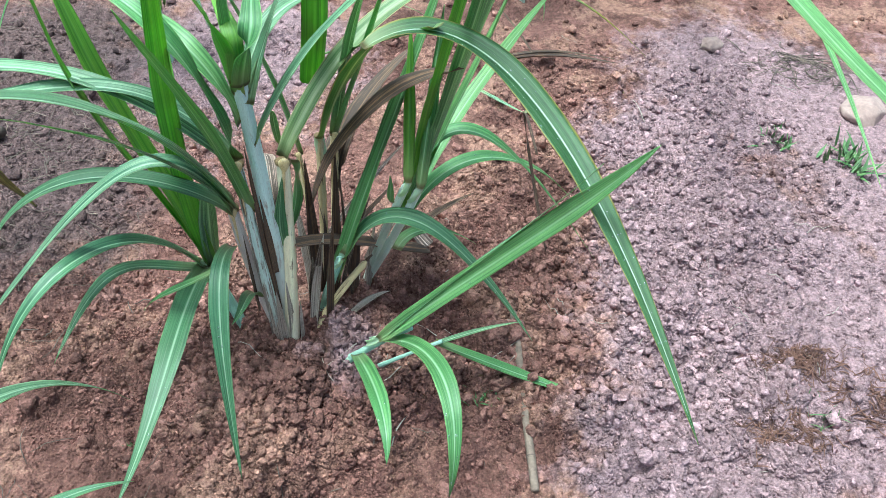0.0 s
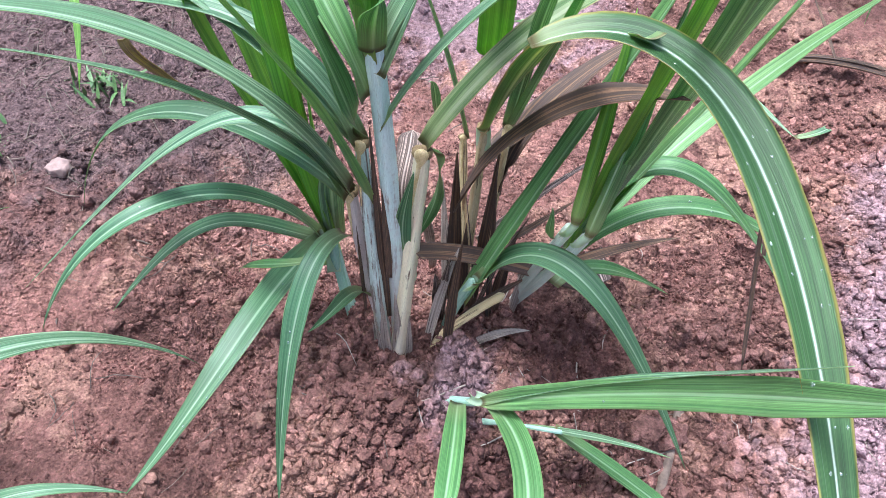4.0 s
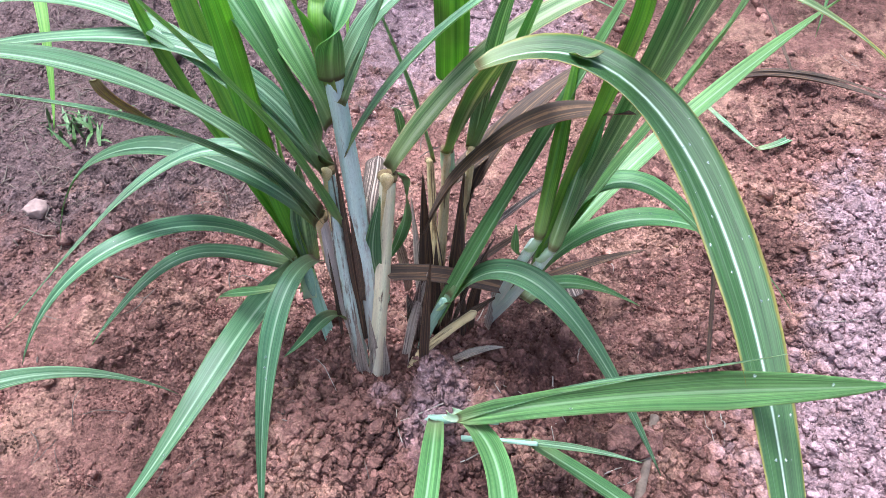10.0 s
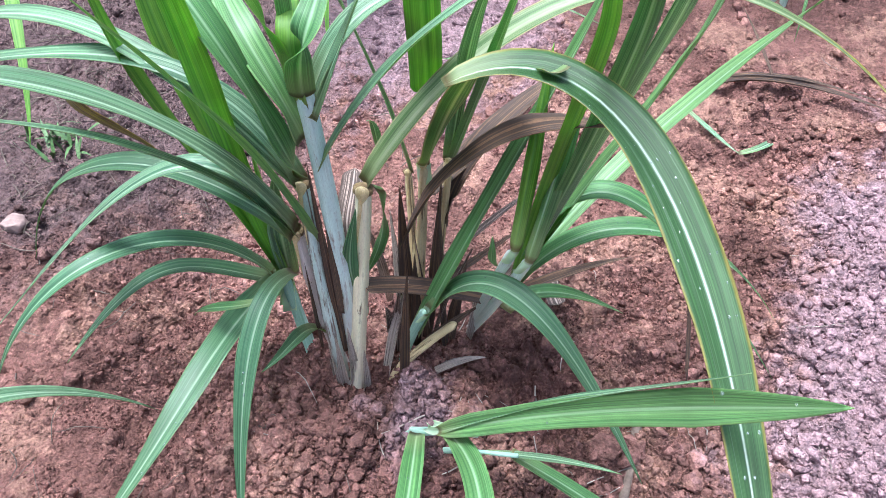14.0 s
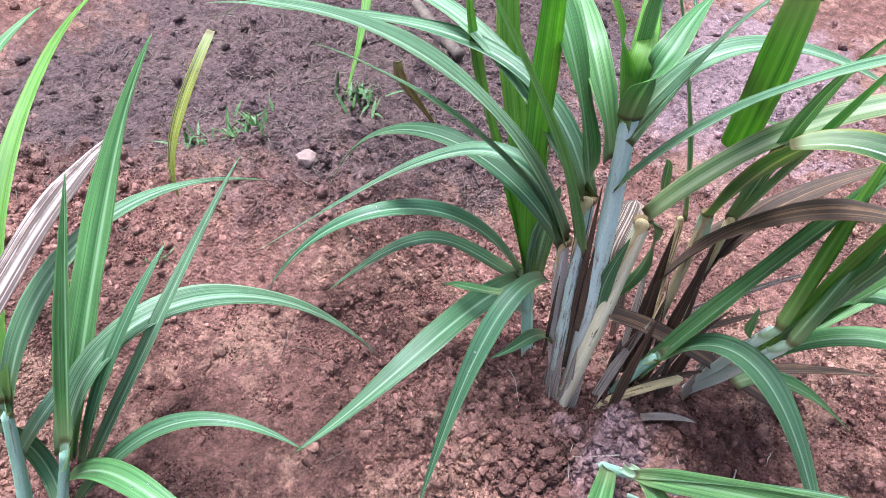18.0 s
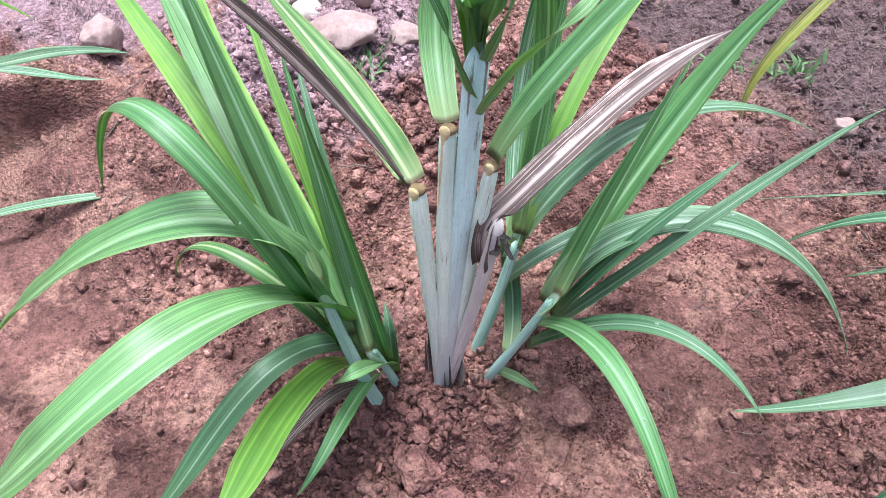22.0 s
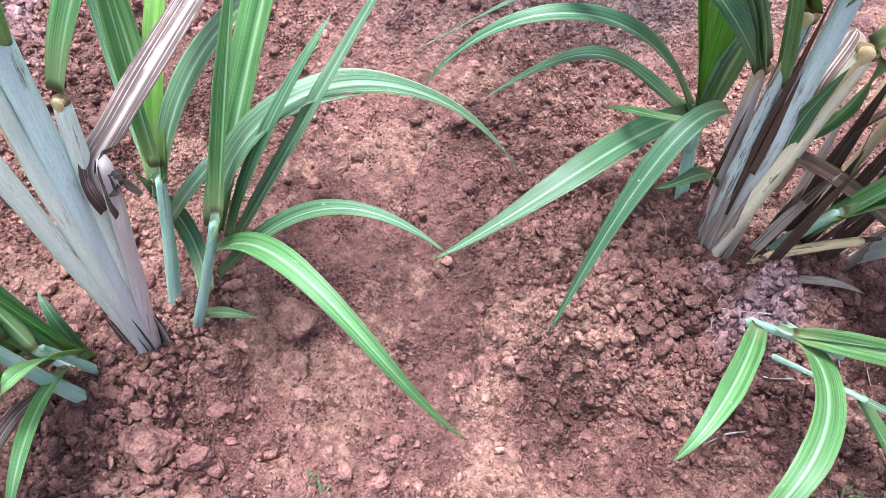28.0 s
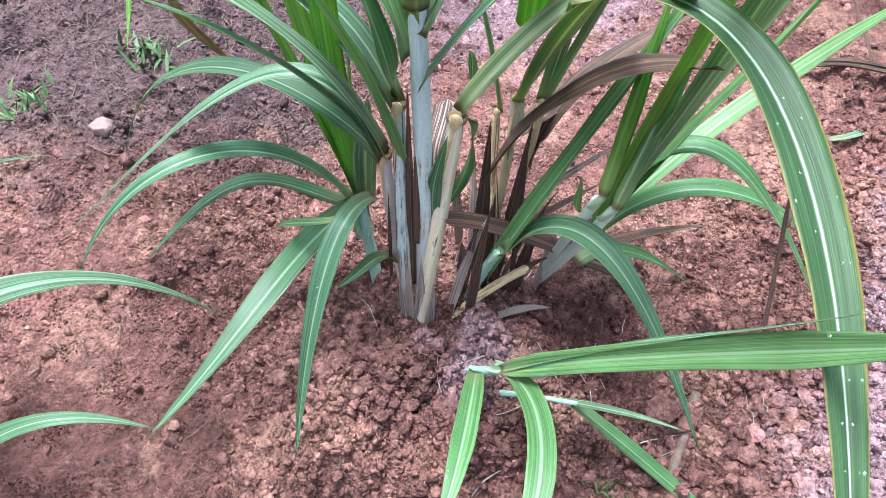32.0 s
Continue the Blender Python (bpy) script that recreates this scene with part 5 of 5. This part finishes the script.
scatter("soil_lumps", 5600, 10, 0.006, 0.030, 1.9, NEAR, "heaped angular lumps round the clumps' feet", 16, 1.0, HEAPS)
scatter("soil_lumps", 7500, 10, 0.005, 0.036, 3.2, NEAR, "angular pale lumps on the trodden strip", 17, 1.0, TREAD)
scatter("soil_lumps", 1500, 14, 0.008, 0.04, 2.0, NEAR, "angular pinkish lumps on the bank", 18, 1.0, BANK)
scatter("soil_far_lumps", 9000, 10, 0.010, 0.05, 2.6, (-2.6, 2.4, -2.0, 4.2), "scattered lumps of soil over the field", 13)


def clod(x, y, size, seed, squash=0.6, turn=0.0, name="soil_clod", label="rough lump of dry reddish soil", mat=None, category="soil clod", group="soil clods", sink=0.16, tip=0.0, smooth=False):
    v, f = lump(26 if smooth is False else 60, seed)
    bm = bmesh.new()
    vs = [bm.verts.new(q) for q in v]
    for t in f:
        bm.faces.new([vs[int(q)] for q in t])
    bmesh.ops.subdivide_edges(bm, edges=bm.edges, cuts=3, use_grid_fill=True, smooth=1.0 if smooth else 0.25)
    bmesh.ops.triangulate(bm, faces=bm.faces)
    for q in bm.verts:
        q.co *= 1 + (0.09 if smooth else 0.10) * noise.fractal(q.co * (4.0 if smooth else 7.0) + Vector((seed, 0, 0)), 0.9, 2.2, 4)
        q.co = Vector((q.co.x, q.co.y * 0.78, q.co.z * squash)) * size
    me = bpy.data.meshes.new(name)
    bm.to_mesh(me)
    bm.free()
    me.polygons.foreach_set("use_smooth", np.full(len(me.polygons), smooth, dtype=bool))
    me.materials.append(mat or CLOD)
    ob = new(name, me)
    ob.matrix_world = pose(x, y, float(surface(x, y)) + size * (squash * 0.5 - sink), tip, 0, turn)
    return tagged(ob, label, category, group)


r = np.random.default_rng(21)
for cx, cy, sx, sy, count, low, high in ((-0.20, 0.80, 0.09, 0.05, 34, 0.018, 0.036), (-0.33, 0.80, 0.05, 0.04, 12, 0.016, 0.036), (-0.12, 0.95, 0.06, 0.04, 12, 0.014, 0.026), (0.32, 0.97, 0.13, 0.10, 50, 0.018, 0.042),
                                         (-0.50, 0.05, 0.08, 0.08, 26, 0.018, 0.04), (0.45, 1.25, 0.18, 0.18, 34, 0.018, 0.04), (-0.30, 0.68, 0.10, 0.06, 14, 0.012, 0.026),
                                         (-1.25, 0.2, 0.12, 0.2, 12, 0.02, 0.05), (-0.72, 0.85, 0.12, 0.12, 8, 0.015, 0.03), (-0.85, 0.2, 0.08, 0.1, 12, 0.02, 0.045)):
    for i in range(count):
        clod(cx + r.normal(0, sx), cy + r.normal(0, sy), r.uniform(low, high), int(r.integers(1, 60)), r.uniform(0.5, 0.8), r.uniform(0, 360))
# rolled young leaves that close the tops of the canes: foot, way down the cane, way up, length, width
for plant, q, g, d, h, w, m in ((clump_1, (-0.275, 0.940, 0.53), (0.0, -0.06, -1.0), (0.005, 0.0, 1.0), 0.36, 0.027, MID), (clump_1, (-0.016, 0.962, 0.355), (-0.27, 0.30, -0.92), (0.10, 0.30, 0.9), 0.30, 0.026, GREEN),
                                (clump_1, (-0.034, 0.965, 0.365), (-0.25, 0.30, -0.92), (0.0, 0.35, 0.9), 0.26, 0.024, BRIGHT), (clump_1, (-0.408, 0.988, 0.13), (0.40, -0.34, -0.85), (-0.25, 0.12, 0.9), 0.42, 0.032, BRIGHT),
                                (clump_2, (-0.582, 0.012, 0.36), (0.0, 0.12, -0.99), (-0.45, -0.2, 0.85), 0.40, 0.036, GREEN), (clump_2, (-0.582, 0.052, 0.20), (-0.10, 0.17, -0.98), (-0.5, -0.1, 0.8), 0.40, 0.026, GREEN),
                                (clump_2, (-0.60, 0.308, 0.235), (0.0, -0.40, -0.92), (-0.3, 0.45, 0.8), 0.34, 0.028, GREEN), (clump_2, (-0.708, 0.278, 0.245), (0.24, -0.32, -0.92), (-0.3, 0.2, 0.9), 0.36, 0.028, GREEN)):
    q, d, g = np.array(q), np.array(d) / np.linalg.norm(d), np.array(g)
    leaf(plant, tuple(q), tuple(q + d * h * 0.33), tuple(q + d * h * 0.66 + np.array([0, 0, 0.01])), tuple(q + d * h), w, m, fold=0.9, root=tuple(q + g * 0.05), clasp=w * 0.95, name="spindle_leaf")
leaf(clump_1, (-0.228, 0.985, 0.392), (-0.222, 1.0, 0.35), (-0.226, 1.005, 0.27), (-0.262, 0.985, 0.195), 0.034, GREEN, twist=(0, 40, 60), label="narrow green leaf hanging between the canes")
# dead sheaths and rags standing in the middle of the clump
r = np.random.default_rng(44)
for i in range(10):
    x, y = r.normal(-0.195, 0.035), r.normal(1.02, 0.04)
    lean, up = r.normal(0, 0.045, 2), r.uniform(0.14, 0.42)
    leaf(clump_1, (x, y, -0.01), (x + lean[0] * 0.2, y + lean[1] * 0.2, up * 0.35), (x + lean[0] * 0.6, y + lean[1] * 0.6, up * 0.7), (x + lean[0], y + lean[1], up), r.uniform(0.009, 0.019), (DRY, HUSK_STRIP, TAN, TAN)[i % 4], fold=-0.5, base=0.9,
         twist=float(r.uniform(-60, 60)), label="dead brown leaf rag inside the clump", name="dead_leaf")
for p, q, w, m in (((-0.215, 0.925, 0.0), (-0.185, 0.975, 0.23), 0.022, HUSK_STRIP), ((-0.20, 0.94, 0.02), (-0.10, 1.06, 0.10), 0.020, DRY), ((-0.16, 0.95, 0.01), (-0.07, 1.0, 0.05), 0.018, HUSK_STRIP), ((-0.10, 1.12, 0.02), (0.10, 1.22, 0.12), 0.024, DRY), ((-0.12, 1.10, 0.03), (0.05, 1.30, 0.20), 0.028, TAN)):
    p, q = np.array(p), np.array(q)
    leaf(clump_1, tuple(p), tuple(p + (q - p) * 0.35 + np.array([0, 0, 0.02])), tuple(p + (q - p) * 0.7 + np.array([0, 0, 0.02])), tuple(q), w, m, fold=0.5, base=0.8, label="dead brown leaf rag at the clump's foot", name="dead_leaf")
# dry husks wrapped round the feet of both clumps, and rusty strips between the sheaths
for plant, foot, tops, mat in ((clump_1, (-0.262, 0.900, -0.01), ((-0.305, 0.885, 0.09), (-0.290, 0.872, 0.15), (-0.262, 0.868, 0.18), (-0.232, 0.880, 0.20), (-0.225, 0.900, 0.13), (-0.275, 0.862, 0.10), (-0.200, 0.885, 0.15)), HUSK_STRIP),):
    for i, q in enumerate(tops):
        out = np.array([q[0] - foot[0], q[1] - foot[1], 0])
        p = [np.array(foot) + out * a + np.array([0, 0, (q[2] - foot[2]) * h]) for a, h in ((0.40, 0), (0.48, 0.33), (0.52, 0.7), (0.60, 1.0))]
        leaf(plant, *[tuple(v) for v in p], 0.019, mat, fold=-0.7, base=0.9, taper=0.8, label="dry husk strip round the cane's foot", name="husk")
r = np.random.default_rng(46)
for i in range(9):  # charred tuft where the dead leaf breaks from its cane
    a = r.uniform(0, 6.28)
    p = np.array([-0.611, 0.226, 0.372]) + 0.012 * np.array([math.cos(a), math.sin(a), 0]) + np.array([0, 0, r.uniform(-0.02, 0.01)])
    q = p + np.array([r.normal(0, 0.009), r.normal(0, 0.009) - 0.003, r.uniform(-0.04, 0.03)])
    leaf(clump_2, tuple(p), tuple(p * 0.65 + q * 0.35), tuple(p * 0.3 + q * 0.7), tuple(q), r.uniform(0.010, 0.020), CHAR, fold=-0.4, base=0.9, label="blackened rag at a dead leaf's foot", name="dead_leaf")
for i in range(12):  # grey husks round the foot
    a, up = r.uniform(0, 6.28), r.uniform(0.05, 0.13)
    p = np.array([-0.597 + 0.024 * math.cos(a), 0.148 + 0.022 * math.sin(a), 0.045])
    q = p + np.array([-0.004 + 0.004 * math.cos(a), 0.004 + 0.004 * math.sin(a), up])
    leaf(clump_2, tuple(p), tuple(p * 0.65 + q * 0.35), tuple(p * 0.3 + q * 0.7), tuple(q), r.uniform(0.008, 0.017), (HUSK_STRIP, STREAKED, CHAR)[i % 3], fold=-0.6, base=0.9, taper=0.7, label="grey husk strip round the canes' foot", name="husk")
for p, q, w in (((-0.268, 0.906, 0.10), (-0.284, 0.926, 0.47), 0.011), ((-0.262, 0.908, 0.20), (-0.274, 0.930, 0.40), 0.009), ((-0.304, 0.902, 0.10), (-0.309, 0.912, 0.29), 0.005), ((-0.21, 1.02, 0.02), (-0.215, 1.03, 0.36), 0.020), ((-0.18, 1.02, 0.02), (-0.165, 1.06, 0.36), 0.018), ((-0.195, 1.01, 0.0), (-0.185, 1.0, 0.26), 0.016)):
    p, q = np.array(p), np.array(q)
    leaf(clump_1, tuple(p), tuple(p + (q - p) * 0.35), tuple(p + (q - p) * 0.7), tuple(q), w, DRY, fold=-0.4, base=0.9, label="rusty dry strip beside the sheath", name="husk")
for (a, h, reach, w, m) in ((200, 0.34, 0.20, 0.030, BRIGHT), (20, 0.40, 0.14, 0.030, GREEN), (110, 0.42, 0.10, 0.028, GREEN), (290, 0.36, 0.16, 0.028, BRIGHT), (60, 0.30, 0.05, 0.024, BRIGHT)):
    c, s = math.cos(radians(a)), math.sin(radians(a))
    leaf(clump_2, (-0.665, 0.210, 0.57), (-0.675 + 0.02 * c, 0.213 + 0.02 * s, 0.57 + h * 0.35), (-0.685 + reach * 0.45 * c, 0.216 + reach * 0.45 * s, 0.57 + h * 0.75), (-0.69 + reach * c, 0.22 + reach * s, 0.57 + h), w, m, reach=1.1)
clod(-0.06, 0.905, 0.085, 71, 0.45, 30, label="broad flat slab of reddish soil", tip=25)
clod(0.145, 0.925, 0.062, 72, 0.45, 10, label="broad flat slab of pale soil")
clod(-0.478, 0.088, 0.095, 84, 0.55, 25, label="large cracked lump of red soil below the canes", sink=0.25)
clod(-0.428, 0.128, 0.050, 85, 0.7, 70, label="angular lump of red soil on the mound")
clod(-0.405, 0.015, 0.055, 86, 0.6, 10, label="angular lump of red soil on the mound")
clod(-0.36, 0.075, 0.045, 87, 0.6, 50, label="angular lump of red soil on the mound")
clod(-0.555, 0.335, 0.085, 73, 0.6, 40, label="rounded knob of smooth red soil", sink=0.28, smooth=True)
clod(-0.50, 0.30, 0.06, 74, 0.6, 0, label="rounded knob of smooth red soil", sink=0.28, smooth=True)
clod(-0.595, 0.70, 0.032, 75, 0.8, 0, label="dark broken lump of soil")
clod(-0.98, 0.975, 0.05, 76, 0.75, 20, "stone", "pale stone lying on red soil", ROCK, "stone", "stones", smooth=True)
clod(-1.33, 0.075, 0.15, 77, 0.42, 80, "rock", "pale pink rock with a cracked edge", ROCK, "rock", "rocks", 0.12, smooth=True)
clod(-1.33, 0.195, 0.085, 78, 0.5, 20, "rock", "pale pink rock beside a larger one", ROCK, "rock", "rocks", 0.12, smooth=True)
clod(-1.48, -0.42, 0.11, 79, 0.8, 0, "rock", "rough pale rock on the bank", ROCK, "rock", "rocks", smooth=True)
clod(-1.47, 0.12, 0.06, 80, 0.8, 50, "stone", "pale stone beside the rocks", ROCK, "stone", "stones", smooth=True)
clod(0.86, 2.05, 0.075, 81, 0.6, 10, "rock", "pale rock at the path's edge", ROCK, "rock", "rocks", smooth=True)
clod(1.22, 1.75, 0.16, 82, 0.5, 60, "rock", "broad reddish rock beside the path", ROCK, "rock", "rocks", smooth=True)
clod(-1.15, 1.55, 0.07, 83, 0.7, 10, "stone", "pale stone among dry litter", ROCK, "stone", "stones", smooth=True)


# ---- stalks, twigs and litter ----
def tube(points, radii, k=8):
    p = np.array(points, dtype=float)
    t = np.gradient(p, axis=0)
    t /= np.linalg.norm(t, axis=1, keepdims=True)
    a = np.cross(t, (0.13, 0.21, 0.97))
    a /= np.maximum(np.linalg.norm(a, axis=1, keepdims=True), 1e-6)
    b = np.cross(t, a)
    th = np.linspace(0, 2 * np.pi, k, endpoint=False)
    v = (p[:, None] + np.array(radii)[:, None, None] * (a[:, None] * np.cos(th)[None, :, None] + b[:, None] * np.sin(th)[None, :, None])).reshape(-1, 3)
    f = [(i * k + j, i * k + (j + 1) % k, (i + 1) * k + (j + 1) % k, (i + 1) * k + j) for i in range(len(p) - 1) for j in range(k)]
    return v, f + [tuple(range(k))[::-1], tuple(range((len(p) - 1) * k, len(p) * k))]


def stalk(name, start, end, radius, label, joints=3, mat=None):
    """A dry cane stalk lying on the soil: joints stand proud as rings."""
    s = np.linspace(0, 1, 9 + joints * 6)
    p = np.array(start)[None] * (1 - s[:, None]) + np.array(end)[None] * s[:, None]
    p[:, :2] += 0.12 * radius * np.stack([np.sin(s * 9), np.cos(s * 7)], 1)
    p[:, 2] = ground_height(p[:, 0], p[:, 1]).mean() + radius * 0.75 + (p[:, 2] - p[:, 2].mean())
    ring = 1 + 0.16 * np.exp(-((((s * joints) % 1.0) - 0.5) / 0.06) ** 2)
    v, f = tube(p, radius * ring, 14)
    base = thing(name, tuple(p[0]), label, "dry stalk")
    mesh_object("stalk", v, f, mat or LOGS, base)
    for i in range(joints):
        q = (i + 0.5) / joints
        c = np.array(start) * (1 - q) + np.array(end) * q
        c[2] = np.interp(q, s, p[:, 2])
        d = np.array(end, dtype=float) - np.array(start)
        d /= np.linalg.norm(d)
        v, f = tube([c - d * radius * 0.12, c, c + d * radius * 0.12], [radius * 1.14, radius * 1.22, radius * 1.14], 14)
        mesh_object("joint_ring", v, f, TWIG, base)
    return base


stalk("cane_stalk", (-1.70, -0.07, 0), (-1.385, 0.012, 0), 0.036, "thick dry grey cane stalk lying by rocks", 3)
stalk("cane_stalk", (-1.30, 1.62, 0), (-1.05, 1.52, 0), 0.015, "dark dry cane stalk lying in litter", 2, TWIG)
stalk("cane_stalk", (0.183, 1.0, 0), (0.192, 0.61, 0), 0.0075, "thin dry split stalk on pale soil", 3, SPLIT)
stalk("cane_stalk", (-0.345, 0.80, 0), (-0.42, 0.765, 0), 0.003, "short dry brown stalk piece in soil", 2, TWIG)


def litter(name, count, area, low, high, radius, mat, label, seed, curl=0.25):
    r = np.random.default_rng(seed)
    verts, faces, at = [], [], 0
    for i in range(count):
        x, y = r.normal(area[0], area[2]), r.normal(area[1], area[3])
        a, length = r.uniform(0, 6.28), r.uniform(low, high)
        s = np.linspace(-0.5, 0.5, 6)
        bend = r.normal(0, curl)
        px = x + length * (s * math.cos(a) - bend * s * s * math.sin(a))
        py = y + length * (s * math.sin(a) + bend * s * s * math.cos(a))
        pz = ground_height(px, py) + radius + np.abs(r.normal(0, 0.006)) + np.linspace(0, max(0, r.normal(0, 0.25)), 6) * length * 0.4
        v, f = tube(np.stack([px, py, pz], 1), radius * r.uniform(0.5, 1.3) * np.array([0.7, 1, 1, 1, 0.8, 0.4]), 4)
        verts.append(v)
        faces += [tuple(q + at for q in p) for p in f]
        at += len(v)
    ob = mesh_object(name, np.concatenate(verts), faces, mat)
    return tagged(ob, label, "dry litter", kind="stuff")


litter("dry_litter", 900, (-1.2, 1.42, 0.28, 0.30), 0.015, 0.07, 0.0013, TWIG, "tangle of dark dry grass and roots", 31)
litter("dry_litter", 220, (-1.55, 0.75, 0.25, 0.25), 0.015, 0.07, 0.0013, TWIG, "dark dry grass on the far soil", 32)
litter("dry_litter", 60, (-1.35, -0.1, 0.25, 0.25), 0.04, 0.12, 0.0016, TWIG, "dark dry straws on the bank", 33)
litter("dead_grass", 260, (0.66, 0.73, 0.035, 0.03), 0.015, 0.05, 0.0012, ROOT, "clump of dead reddish grass on dust", 34)
litter("dead_grass", 260, (0.75, 0.89, 0.035, 0.022), 0.015, 0.05, 0.0012, ROOT, "clump of dead dark grass on dust", 35)
litter("dead_grass", 260, (0.86, 0.80, 0.04, 0.03), 0.015, 0.05, 0.0012, ROOT, "withered dark grass beside green blades", 36)
litter("dead_grass", 130, (1.14, 1.98, 0.08, 0.06), 0.04, 0.12, 0.0014, TWIG, "dark dead grass at the path's edge", 37)
litter("dry_litter", 22, (-0.15, 0.92, 0.12, 0.10), 0.04, 0.12, 0.0012, LOGS, "dry straw bits round the clump's foot", 38)
litter("dry_litter", 50, (-0.5, 0.5, 0.3, 0.25), 0.02, 0.08, 0.0008, TWIG, "few thin dry straws on red soil", 39)
litter("dry_litter", 40, (0.45, 1.2, 0.3, 0.3), 0.03, 0.1, 0.001, LOGS, "few dry straws on pale dust", 40)


def weed(x, y, size, count, seed, label, slim=False):
    """A small weed: many short leaves from one foot."""
    r = np.random.default_rng(seed)
    z = float(ground_height(x, y))
    base = thing("weed", (x, y, z), label, "weed", group="weeds")
    for i in range(count):
        a = r.uniform(0, 6.28)
        lean, length = r.uniform(0.15, 1.1), size * r.uniform(0.5, 1.0)
        bx, by = x + r.normal(0, size * 0.35), y + r.normal(0, size * 0.35)
        c, s = math.cos(a) * math.sin(lean), math.sin(a) * math.sin(lean)
        up = math.cos(lean)
        n, w = 5, size * (0.06 if slim else 0.13)
        verts, faces = [], []
        for j in range(n):
            q = j / (n - 1)
            p = np.array([bx + c * length * q, by + s * length * q, z + up * length * q - 0.35 * length * q * q * math.sin(lean)])
            half = w * (0.25 + math.sin(math.pi * min(q * 0.9 + 0.08, 1))) * 0.5 * (1.02 - q)
            d = np.array([-math.sin(a), math.cos(a), 0]) * half
            verts += [p - d, p + np.array([0, 0, -half * 0.4]), p + d]
        for j in range(n - 1):
            for k in range(2):
                faces.append((j * 3 + k, j * 3 + k + 1, j * 3 + k + 4, j * 3 + k + 3))
        mesh_object("weed_leaf", verts, faces, WEED, base)
    return base


weed(-0.32, 0.22, 0.035, 26, 1, "small green weed on crumbly red soil")
weed(-1.25, 0.11, 0.06, 34, 2, "low green weed beside pale rocks")
weed(-1.16, 0.95, 0.08, 40, 3, "green weed growing through dry litter")
weed(-1.06, 1.20, 0.08, 34, 4, "green weed growing through dry litter")
weed(-1.22, 0.86, 0.06, 24, 5, "low green weed on dark soil")
weed(1.08, 1.50, 0.09, 44, 6, "leafy green weed at the path's edge")
weed(0.93, 1.62, 0.07, 30, 7, "low green weed on pale dust")
weed(0.74, 0.77, 0.06, 24, 8, "bright green grass tuft in dead grass", True)
weed(0.11, 0.80, 0.035, 26, 9, "small dark green weed below the shoot")
weed(-0.62, 1.10, 0.03, 10, 10, "tiny green seedling on red soil")
weed(-0.52, 0.70, 0.018, 8, 11, "tiny green seedling on red soil")
weed(-0.86, -0.12, 0.03, 6, 12, "tiny pale green seedling on red soil")
weed(-1.0, 0.62, 0.03, 8, 13, "tiny green seedling on red soil")
